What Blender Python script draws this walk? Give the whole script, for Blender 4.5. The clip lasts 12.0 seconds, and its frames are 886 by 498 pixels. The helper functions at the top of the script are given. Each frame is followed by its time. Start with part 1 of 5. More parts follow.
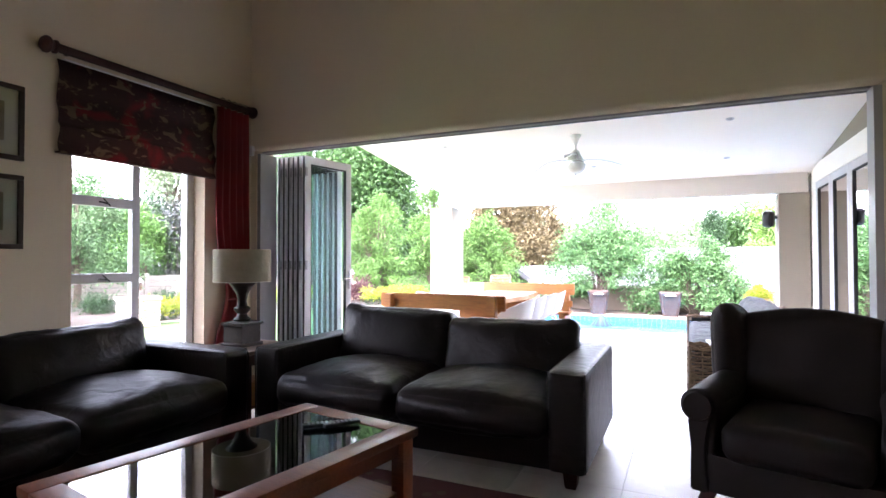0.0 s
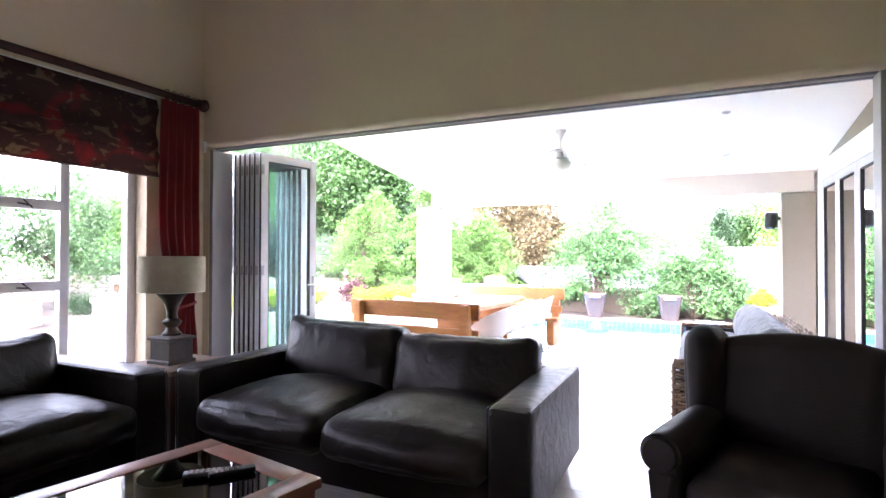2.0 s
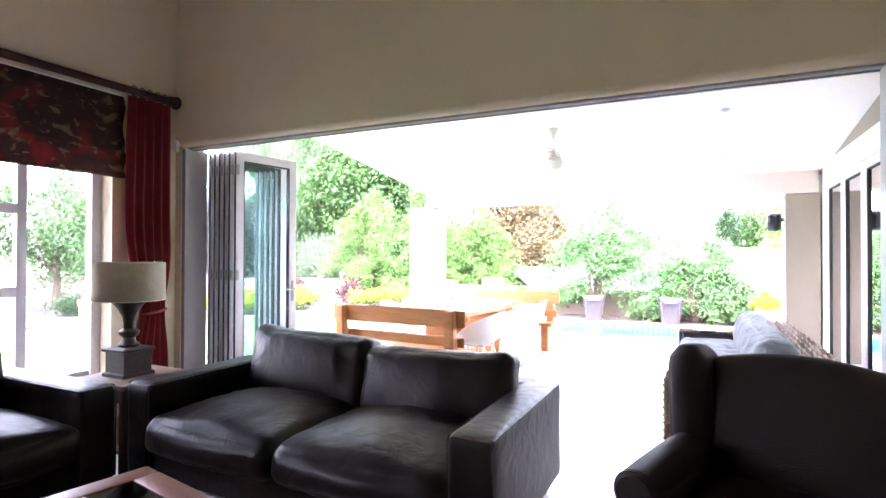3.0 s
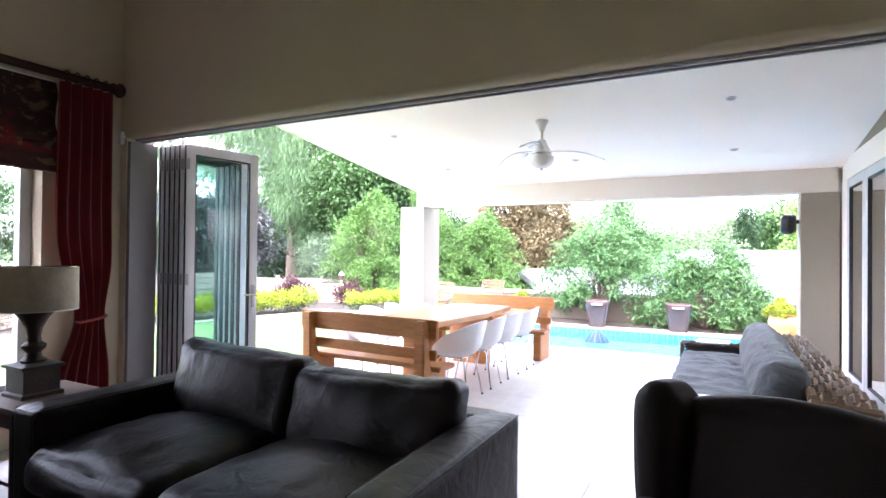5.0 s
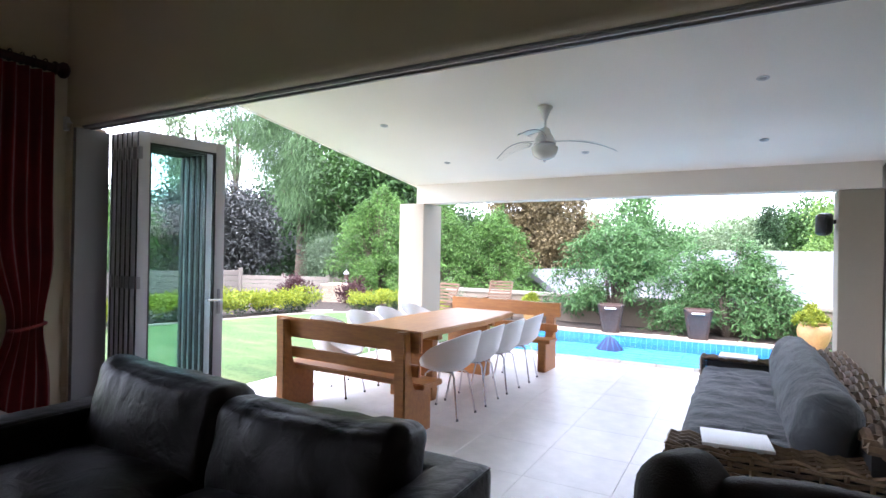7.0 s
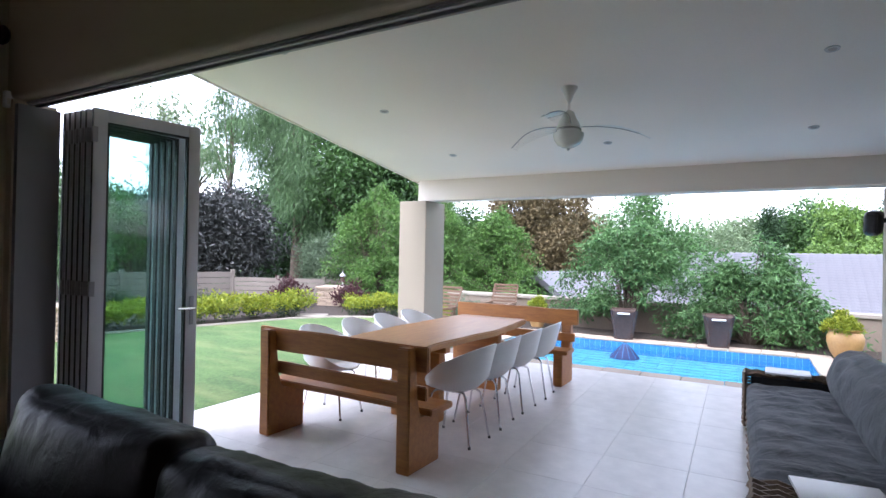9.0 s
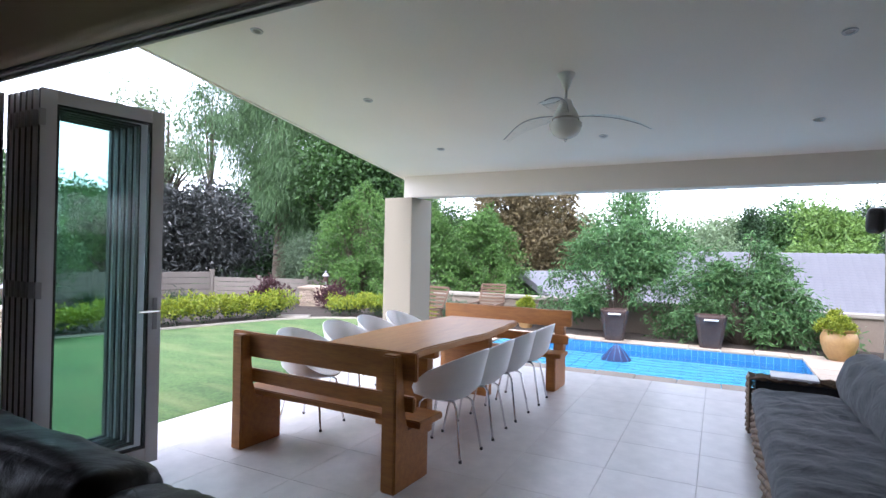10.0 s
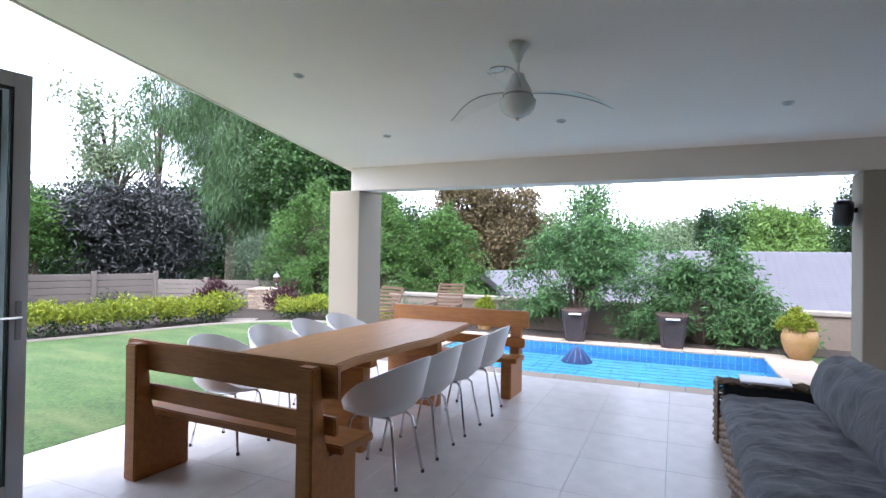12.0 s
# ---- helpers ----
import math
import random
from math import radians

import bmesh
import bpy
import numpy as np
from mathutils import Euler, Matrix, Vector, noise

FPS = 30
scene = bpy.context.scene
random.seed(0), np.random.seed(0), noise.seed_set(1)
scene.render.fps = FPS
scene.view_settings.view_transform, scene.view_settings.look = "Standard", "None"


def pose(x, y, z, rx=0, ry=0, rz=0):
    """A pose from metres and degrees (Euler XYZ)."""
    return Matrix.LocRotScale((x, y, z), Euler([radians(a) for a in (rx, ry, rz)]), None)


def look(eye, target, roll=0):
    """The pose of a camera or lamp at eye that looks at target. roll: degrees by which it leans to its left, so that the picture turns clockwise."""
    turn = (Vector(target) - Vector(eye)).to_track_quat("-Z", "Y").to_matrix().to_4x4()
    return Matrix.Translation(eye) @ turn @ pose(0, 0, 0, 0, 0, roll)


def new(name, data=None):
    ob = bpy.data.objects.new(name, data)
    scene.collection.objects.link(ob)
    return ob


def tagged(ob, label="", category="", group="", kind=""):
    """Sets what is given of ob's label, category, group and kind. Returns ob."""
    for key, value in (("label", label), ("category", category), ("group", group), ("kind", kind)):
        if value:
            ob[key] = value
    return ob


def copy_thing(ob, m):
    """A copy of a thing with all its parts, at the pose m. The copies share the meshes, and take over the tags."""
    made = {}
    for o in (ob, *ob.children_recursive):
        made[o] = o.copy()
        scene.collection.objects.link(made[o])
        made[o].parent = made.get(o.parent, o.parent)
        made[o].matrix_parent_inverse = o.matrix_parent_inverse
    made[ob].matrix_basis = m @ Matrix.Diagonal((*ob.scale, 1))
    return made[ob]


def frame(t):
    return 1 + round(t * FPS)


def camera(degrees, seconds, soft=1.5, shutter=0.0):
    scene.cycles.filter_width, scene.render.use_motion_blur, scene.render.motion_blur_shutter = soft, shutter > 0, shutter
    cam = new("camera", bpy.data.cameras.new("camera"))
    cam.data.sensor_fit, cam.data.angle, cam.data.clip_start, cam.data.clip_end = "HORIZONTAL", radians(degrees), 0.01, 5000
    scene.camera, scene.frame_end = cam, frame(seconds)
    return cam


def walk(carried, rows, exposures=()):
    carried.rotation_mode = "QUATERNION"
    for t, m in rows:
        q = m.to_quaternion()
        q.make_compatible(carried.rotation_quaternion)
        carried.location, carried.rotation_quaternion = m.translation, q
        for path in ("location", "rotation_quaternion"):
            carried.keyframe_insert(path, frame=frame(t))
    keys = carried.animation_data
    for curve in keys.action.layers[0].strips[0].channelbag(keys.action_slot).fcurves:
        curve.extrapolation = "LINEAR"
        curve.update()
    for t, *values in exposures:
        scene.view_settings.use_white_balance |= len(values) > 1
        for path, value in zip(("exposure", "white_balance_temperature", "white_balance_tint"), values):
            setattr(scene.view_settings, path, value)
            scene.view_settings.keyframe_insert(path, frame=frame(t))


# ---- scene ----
cam = camera(79.3, 12.0)
PATH = [
    (0, (1.122, 1.836, 1.322), (0.295, 3.657, 1.358), -0.1),
    (0.5, (1.158, 1.981, 1.347), (0.328, 3.8, 1.382), -0.1),
    (1, (1.184, 2.116, 1.365), (0.351, 3.934, 1.399), -0.1),
    (1.5, (1.25, 2.295, 1.385), (0.406, 4.107, 1.417), -0.1),
    (2, (1.314, 2.432, 1.405), (0.458, 4.24, 1.431), 0.1),
    (2.5, (1.366, 2.601, 1.42), (0.499, 4.403, 1.447), 0.1),
    (3, (1.4, 2.755, 1.459), (0.527, 4.555, 1.481), 0.2),
    (4.8, (1.551, 3.321, 1.486), (0.633, 5.098, 1.505), 0.7),
    (5, (1.537, 3.398, 1.501), (0.616, 5.173, 1.521), 0.6),
    (5.5, (1.542, 3.537, 1.527), (0.608, 5.306, 1.539), 0.8),
    (6, (1.521, 3.702, 1.515), (0.577, 5.465, 1.532), 0.8),
    (6.5, (1.517, 3.887, 1.535), (0.557, 5.642, 1.547), 0.9),
    (7, (1.488, 4.057, 1.541), (0.512, 5.803, 1.552), 1.0),
    (9, (1.07, 4.593, 1.535), (0.104, 6.344, 1.552), 1.1),
    (9.5, (0.968, 4.722, 1.525), (0.021, 6.484, 1.543), 1.1),
    (10, (0.889, 4.861, 1.52), (-0.027, 6.639, 1.537), 1.1),
    (10.5, (0.835, 4.984, 1.517), (-0.039, 6.783, 1.536), 1.0),
    (11, (0.815, 5.117, 1.501), (-0.026, 6.931, 1.521), 1.0),
    (11.5, (0.828, 5.27, 1.494), (0.005, 7.093, 1.515), 0.9),
    (12, (0.826, 5.428, 1.471), (0.028, 7.262, 1.495), 0.9),
]
EXPOSURES = [(0, 4.95, 6060, 26), (2.5, 5.6, 6000, 29), (3.2, 5.7, 6000, 29), (4.8, 4.75, 5960, 24), (5.5, 4.3, 5940, 22), (6.5, 3.9, 5900, 20), (7.2, 3.55, 5860, 20), (9.0, 2.86, 5780, 19), (10.5, 2.75, 5770, 18), (12.0, 2.70, 5770, 18)]
walk(cam, [(t, look(eye, target, roll)) for t, eye, target, roll in PATH], EXPOSURES)

# ---------------------------------------------------------------- light
world = bpy.data.worlds.new("sky")
scene.world = world
world.use_nodes = True
wn = world.node_tree
sky = wn.nodes.new("ShaderNodeTexSky")
sky.sky_type = "NISHITA"
sky.sun_disc = False
sky.sun_elevation = radians(55)
sky.sun_rotation = radians(200)
sky.air_density, sky.dust_density, sky.ozone_density = 1.0, 2.0, 1.0
hs = wn.nodes.new("ShaderNodeHueSaturation")
hs.inputs["Saturation"].default_value = 0.3
wn.links.new(sky.outputs[0], hs.inputs["Color"])
wn.links.new(hs.outputs[0], wn.nodes["Background"].inputs[0])
wn.nodes["Background"].inputs[1].default_value = 0.15
sun_data = bpy.data.lights.new("sun", "SUN")
sun_data.energy, sun_data.angle, sun_data.color = 0.5, radians(60), (1.0, 0.96, 0.9)
sun = new("sun", sun_data)
sun.matrix_world = look((4, -3, 12), (0, 6, 0))

# ---------------------------------------------------------------- materials


def material(name, base, rough=0.5, metal=0.0, dark=None, fine=60.0, coarse=3.0, amount=0.5, bump=0.1, spec=0.5, stretch=(1, 1, 1), coat=0.0, each=0.0, sheen=0.0, island=0.0):
    """Two scales of noise between two tones, with fine relief."""
    m = bpy.data.materials.new(name)
    m.use_nodes = True
    n, l = m.node_tree.nodes, m.node_tree.links
    b = n["Principled BSDF"]
    b.inputs["Roughness"].default_value, b.inputs["Metallic"].default_value = rough, metal
    b.inputs["Specular IOR Level"].default_value = spec
    b.inputs["Coat Weight"].default_value = coat
    b.inputs["Sheen Weight"].default_value = sheen
    co = n.new("ShaderNodeTexCoord")
    mp = n.new("ShaderNodeMapping")
    mp.inputs["Scale"].default_value = stretch
    l.new(co.outputs["Object"], mp.inputs[0])
    n1, n2 = n.new("ShaderNodeTexNoise"), n.new("ShaderNodeTexNoise")
    n1.inputs["Scale"].default_value, n2.inputs["Scale"].default_value = fine, coarse
    n1.inputs["Detail"].default_value = 4
    n2.inputs["Detail"].default_value = 3
    l.new(mp.outputs[0], n1.inputs["Vector"])
    l.new(mp.outputs[0], n2.inputs["Vector"])
    add = n.new("ShaderNodeMath")
    add.operation = "ADD"
    l.new(n1.outputs["Fac"], add.inputs[0])
    l.new(n2.outputs["Fac"], add.inputs[1])
    fac = add
    if each or island:
        info = n.new("ShaderNodeObjectInfo") if each else n.new("ShaderNodeNewGeometry")
        mul = n.new("ShaderNodeMath")
        mul.operation = "MULTIPLY_ADD"
        l.new(info.outputs["Random" if each else "Random Per Island"], mul.inputs[0])
        mul.inputs[1].default_value = each or island
        l.new(add.outputs[0], mul.inputs[2])
        fac = mul
    ramp = n.new("ShaderNodeMapRange")
    ramp.inputs["From Min"].default_value, ramp.inputs["From Max"].default_value = 0.55, 1.45 + (each or island)
    l.new(fac.outputs[0], ramp.inputs["Value"])
    mix = n.new("ShaderNodeMix")
    mix.data_type = "RGBA"
    dark = dark or tuple(c * (1 - amount) for c in base)
    mix.inputs[6].default_value, mix.inputs[7].default_value = (*dark, 1), (*base, 1)
    l.new(ramp.outputs[0], mix.inputs[0])
    l.new(mix.outputs[2], b.inputs["Base Color"])
    if bump:
        bp = n.new("ShaderNodeBump")
        bp.inputs["Strength"].default_value = bump
        bp.inputs["Distance"].default_value = 0.01
        l.new(n1.outputs["Fac"], bp.inputs["Height"])
        l.new(bp.outputs[0], b.inputs["Normal"])
    return m


def glass(name, tint, ior=1.45, rough=0.0, wave=0.0):
    """A thin clear sheet: what is behind it, tinted, and a reflection by Fresnel."""
    m = bpy.data.materials.new(name)
    m.use_nodes = True
    n, l = m.node_tree.nodes, m.node_tree.links
    n.remove(n["Principled BSDF"])
    tr, gl, fr, mx = n.new("ShaderNodeBsdfTransparent"), n.new("ShaderNodeBsdfGlossy"), n.new("ShaderNodeFresnel"), n.new("ShaderNodeMixShader")
    tr.inputs[0].default_value = (*tint, 1)
    gl.inputs["Roughness"].default_value = rough
    fr.inputs["IOR"].default_value = ior
    l.new(fr.outputs[0], mx.inputs[0])
    l.new(tr.outputs[0], mx.inputs[1])
    l.new(gl.outputs[0], mx.inputs[2])
    l.new(mx.outputs[0], n["Material Output"].inputs[0])
    if wave:
        co, no, bp = n.new("ShaderNodeTexCoord"), n.new("ShaderNodeTexNoise"), n.new("ShaderNodeBump")
        no.inputs["Scale"].default_value, no.inputs["Detail"].default_value = 3.5, 3
        bp.inputs["Strength"].default_value, bp.inputs["Distance"].default_value = wave, 0.05
        l.new(co.outputs["Object"], no.inputs["Vector"])
        l.new(no.outputs["Fac"], bp.inputs["Height"])
        l.new(bp.outputs[0], gl.inputs["Normal"])
        l.new(bp.outputs[0], fr.inputs["Normal"])
    return m


def leaf_material(name, base, dark, rough=0.5, spec=0.3):
    m = material(name, base, rough, dark=dark, fine=40, coarse=0.8, bump=0, island=0.9, spec=spec)
    n, l = m.node_tree.nodes, m.node_tree.links
    b = n["Principled BSDF"]
    tl, mx = n.new("ShaderNodeBsdfTranslucent"), n.new("ShaderNodeMixShader")
    mx.inputs[0].default_value = 0.22
    src = b.inputs["Base Color"].links[0].from_socket
    l.new(src, tl.inputs[0])
    l.new(b.outputs[0], mx.inputs[1])
    l.new(tl.outputs[0], mx.inputs[2])
    l.new(mx.outputs[0], n["Material Output"].inputs[0])
    return m


def crease(m, scale, strength):
    """Adds the long creases of a soft cover to a material's relief."""
    n, l = m.node_tree.nodes, m.node_tree.links
    b = n["Principled BSDF"]
    src = b.inputs["Normal"].links[0].from_socket
    co, no, bp = n.new("ShaderNodeTexCoord"), n.new("ShaderNodeTexNoise"), n.new("ShaderNodeBump")
    no.inputs["Scale"].default_value, no.inputs["Detail"].default_value, no.inputs["Distortion"].default_value = scale, 3, 1.6
    bp.inputs["Strength"].default_value, bp.inputs["Distance"].default_value = strength, 0.03
    l.new(co.outputs["Object"], no.inputs["Vector"])
    l.new(no.outputs["Fac"], bp.inputs["Height"])
    l.new(src, bp.inputs["Normal"])
    l.new(bp.outputs[0], b.inputs["Normal"])


def mottle(m, scale, amount):
    """Adds a third, finer scale of light and dark to a material's colour."""
    n, l = m.node_tree.nodes, m.node_tree.links
    b = n["Principled BSDF"]
    src = b.inputs["Base Color"].links[0].from_socket
    co, no, rg, mx = n.new("ShaderNodeTexCoord"), n.new("ShaderNodeTexNoise"), n.new("ShaderNodeMapRange"), n.new("ShaderNodeMix")
    no.inputs["Scale"].default_value, no.inputs["Detail"].default_value = scale, 2
    rg.inputs["From Min"].default_value, rg.inputs["From Max"].default_value = 0.3, 0.7
    rg.inputs["To Min"].default_value, rg.inputs["To Max"].default_value = 1 - amount, 1 + amount * 0.5
    mx.data_type, mx.blend_type = "RGBA", "MULTIPLY"
    mx.inputs[0].default_value = 1.0
    l.new(co.outputs["Object"], no.inputs["Vector"])
    l.new(no.outputs["Fac"], rg.inputs["Value"])
    l.new(src, mx.inputs[6])
    l.new(rg.outputs[0], mx.inputs[7])
    l.new(mx.outputs[2], b.inputs["Base Color"])


M_WALL = material("wall_paint", (0.63, 0.535, 0.41), 0.85, fine=140, coarse=1.2, amount=0.07, bump=0.06)
# Cream plaster darkened in its colour, holding down the sky-lit faces.
M_PLASTER_DIM = material("dimmed_patio_plaster", (0.275, 0.238, 0.185), 0.9, fine=90, coarse=1.5, amount=0.1, bump=0.12)
M_CEIL = material("ceiling_paint", (0.88, 0.815, 0.765), 0.9, fine=70, coarse=0.9, amount=0.05, bump=0.04)
# Ceiling white toned down; the beam face's shade is in the colour.
M_BEAM_SHADE = material("shaded_beam_paint", (0.70, 0.635, 0.575), 0.9, fine=70, coarse=1.1, amount=0.06, bump=0.05)
M_TILE = material("floor_tile", (0.71, 0.67, 0.645), 0.32, fine=30, coarse=2.0, amount=0.12, bump=0.02, each=0.5)
mottle(M_TILE, 6.0, 0.10)
mottle(M_CEIL, 0.5, 0.05)
M_GROUT = material("grout", (0.50, 0.47, 0.44), 0.9, fine=120, bump=0.2)
M_LEATHER = material("dark_leather", (0.009, 0.0052, 0.0045), 0.42, dark=(0.004, 0.0028, 0.0025), fine=170, coarse=4, bump=0.15, spec=0.22)
crease(M_LEATHER, 8.0, 0.22)
M_CHAIR = material("brown_upholstery", (0.012, 0.0066, 0.0054), 0.6, dark=(0.006, 0.0036, 0.003), fine=200, coarse=4, bump=0.3, spec=0.2)
M_CHERRY = material("red_brown_wood", (0.23, 0.075, 0.028), 0.38, dark=(0.11, 0.032, 0.013), fine=25, coarse=6, bump=0.05, spec=0.35, stretch=(1, 12, 12), coat=0.08)
M_DARKWOOD = material("dark_wood", (0.05, 0.014, 0.010), 0.55, fine=30, coarse=5, bump=0.08, spec=0.25, stretch=(10, 1, 10))
M_TIMBER = material("oiled_timber", (0.42, 0.165, 0.028), 0.48, dark=(0.22, 0.076, 0.013), fine=14, coarse=3, bump=0.1, stretch=(1, 9, 9))
M_TOPWOOD = material("timber_slab", (0.43, 0.21, 0.055), 0.40, dark=(0.27, 0.110, 0.026), fine=12, coarse=2.5, bump=0.05, stretch=(9, 1, 9))
M_ALU = material("white_aluminium", (0.55, 0.54, 0.57), 0.45, fine=200, coarse=3, amount=0.05, bump=0.02)
M_ALUGREY = material("grey_aluminium", (0.30, 0.29, 0.31), 0.4, fine=200, coarse=3, amount=0.06, bump=0.02)
# Black rubber of the seals, used too as shade inside the wicker.
M_SEAL_AND_GAP = material("black_rubber_and_gap_shade", (0.02, 0.02, 0.022), 0.6, bump=0.05)
M_WHITEPL = material("white_plastic", (0.72, 0.72, 0.72), 0.35, fine=60, coarse=3, amount=0.06, bump=0.02)
M_CHROME = material("chrome", (0.62, 0.62, 0.64), 0.15, 1.0, fine=90, amount=0.1, bump=0.01)
M_BLACK = material("black_plastic", (0.015, 0.015, 0.016), 0.45, fine=120, bump=0.08)
M_RED = material("red_curtain", (0.30, 0.020, 0.022), 0.9, dark=(0.19, 0.010, 0.012), fine=240, coarse=4, bump=0.2, sheen=0.3)
M_SHADE = material("lamp_shade_fabric", (0.38, 0.335, 0.25), 0.9, fine=24, coarse=6, amount=0.2, bump=0.3)
M_GREYCLOTH = material("grey_canvas", (0.095, 0.105, 0.118), 0.95, fine=260, coarse=4, amount=0.3, bump=0.25, sheen=0.2)
crease(M_GREYCLOTH, 5.0, 0.6)
M_WICKER = material("wicker", (0.36, 0.25, 0.16), 0.6, dark=(0.06, 0.038, 0.026), fine=60, coarse=9, bump=0.25, island=0.8)
M_BOARD = material("white_board", (0.76, 0.75, 0.75), 0.4, fine=60, coarse=4, amount=0.05, bump=0.02)
M_STONE = material("coping_stone", (0.45, 0.37, 0.29), 0.85, fine=40, coarse=4, amount=0.3, bump=0.35, each=0.6)
M_POOL = material("pool_mosaic", (0.36, 0.74, 0.84), 0.35, dark=(0.22, 0.62, 0.78), fine=30, coarse=2, bump=0.05)
M_POOLTILE = material("pool_band_tile", (0.07, 0.29, 0.62), 0.2, fine=30, coarse=6, amount=0.4, bump=0.05, each=0.8)
M_NET = material("pool_net_cord", (0.04, 0.16, 0.42), 0.8, bump=0.0)
M_NAVY = material("navy_mesh", (0.02, 0.045, 0.15), 0.7, fine=120, bump=0.3)
M_WALLOUT = material("garden_wall_plaster", (0.205, 0.165, 0.128), 0.95, fine=50, coarse=0.9, amount=0.25, bump=0.25)
M_CAP = material("wall_cap", (0.27, 0.24, 0.20), 0.9, fine=60, coarse=2, amount=0.2, bump=0.2)
M_CONC = material("concrete_panel", (0.185, 0.16, 0.137), 0.95, fine=40, coarse=1.5, amount=0.25, bump=0.3)
M_ROOF = material("roof_tile", (0.145, 0.145, 0.16), 0.8, fine=20, coarse=1.2, amount=0.2, bump=0.1, each=0.4)
M_FASCIA = material("white_fascia", (0.34, 0.335, 0.33), 0.7, amount=0.08, bump=0.03)
M_SOIL = material("soil", (0.045, 0.032, 0.022), 0.95, fine=40, coarse=5, bump=0.6)
M_GRASS = material("lawn", (0.092, 0.165, 0.042), 0.95, dark=(0.036, 0.082, 0.017), fine=26, coarse=1.1, bump=0.8)
mottle(M_GRASS, 130.0, 0.5)
mottle(M_GRASS, 22.0, 0.28)


def straw(m):
    """Dry straw-coloured patches and mowing streaks in the turf."""
    n, l = m.node_tree.nodes, m.node_tree.links
    b = n["Principled BSDF"]
    src = b.inputs["Base Color"].links[0].from_socket
    co, mp, no, rg, mx = n.new("ShaderNodeTexCoord"), n.new("ShaderNodeMapping"), n.new("ShaderNodeTexNoise"), n.new("ShaderNodeMapRange"), n.new("ShaderNodeMix")
    mp.inputs["Scale"].default_value = (0.5, 1.6, 1)
    mp.inputs["Rotation"].default_value = (0, 0, 0.5)
    no.inputs["Scale"].default_value, no.inputs["Detail"].default_value = 1.5, 5
    rg.inputs["From Min"].default_value, rg.inputs["From Max"].default_value = 0.48, 0.72
    rg.inputs["To Max"].default_value = 0.5
    mx.data_type = "RGBA"
    mx.inputs[7].default_value = (0.175, 0.185, 0.07, 1)
    l.new(co.outputs["Object"], mp.inputs[0])
    l.new(mp.outputs[0], no.inputs["Vector"])
    l.new(no.outputs["Fac"], rg.inputs["Value"])
    l.new(rg.outputs[0], mx.inputs[0])
    l.new(src, mx.inputs[6])
    l.new(mx.outputs[2], b.inputs["Base Color"])


straw(M_GRASS)
M_BLADE = material("grass_blade", (0.105, 0.175, 0.045), 0.9, dark=(0.075, 0.135, 0.032), fine=8, coarse=0.55, bump=0, island=0.3)
M_FARGROUND = material("far_ground", (0.09, 0.11, 0.05), 0.95, fine=2, coarse=0.05, bump=0)
M_BARK = material("bark", (0.10, 0.075, 0.055), 0.95, fine=30, coarse=6, bump=0.7, stretch=(4, 4, 1))
M_STACK = material("stacked_stone", (0.42, 0.33, 0.25), 0.95, fine=25, coarse=5, amount=0.45, bump=0.5, each=0.8)
M_TEAK = material("weathered_teak", (0.15, 0.085, 0.05), 0.7, fine=30, coarse=5, bump=0.1, stretch=(1, 9, 9))
M_POTGREY = material("dark_glazed_pot", (0.085, 0.055, 0.047), 0.25, fine=30, coarse=3, amount=0.4, bump=0.1)
M_POTTAN = material("tan_clay_pot", (0.42, 0.25, 0.10), 0.5, fine=30, coarse=4, amount=0.35, bump=0.2)
M_POTBLUE = material("blue_glazed_pot", (0.02, 0.04, 0.30), 0.2, amount=0.3, bump=0.05)
M_GOLDFRAME = material("picture_frame_wood", (0.04, 0.022, 0.014), 0.5, bump=0.1, spec=0.25)
M_PAPER = material("picture_mount", (0.66, 0.64, 0.56), 0.8, amount=0.05, bump=0.02)
M_PRINT = material("faded_print", (0.42, 0.36, 0.26), 0.8, fine=12, coarse=5, amount=0.5, bump=0)
M_LAMPWOOD = material("weathered_dark_wood", (0.045, 0.028, 0.02), 0.6, fine=45, coarse=8, amount=0.6, bump=0.2, spec=0.25)
M_LENS = material("lamp_glass", (0.70, 0.70, 0.68), 0.2, amount=0.05, bump=0)
M_BLADEFAN = glass("clear_acrylic", (0.965, 0.965, 0.965), 1.03, 0.3)
M_GLASS = glass("door_glass", (0.82, 0.90, 0.89), 1.32)
M_SIDEGLASS = glass("side_door_glass", (0.92, 0.93, 0.92), 2.4)
M_WINGLASS = glass("window_glass", (0.98, 0.99, 0.985), 1.35)
M_TABLEGLASS = glass("table_glass", (0.22, 0.20, 0.18), 1.9)
M_WATER = glass("pool_water", (0.80, 0.96, 0.99), 1.33, 0.02, 0.75)
L_YGREEN = leaf_material("light_green_leaves", (0.16, 0.26, 0.05), (0.04, 0.09, 0.022))
L_GREEN = leaf_material("green_leaves", (0.13, 0.26, 0.05), (0.009, 0.032, 0.009))
L_MID = leaf_material("mid_green_leaves", (0.072, 0.155, 0.037), (0.006, 0.020, 0.006))
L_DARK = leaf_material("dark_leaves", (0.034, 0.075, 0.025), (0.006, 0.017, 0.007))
L_PURPLE = leaf_material("dark_bronze_leaves", (0.049, 0.054, 0.049), (0.005, 0.006, 0.0055), 0.32, 0.6)
L_BROWN = leaf_material("rust_brown_leaves", (0.19, 0.145, 0.07), (0.04, 0.034, 0.014))
L_WILLOW = leaf_material("willow_leaves", (0.115, 0.20, 0.078), (0.014, 0.042, 0.015))
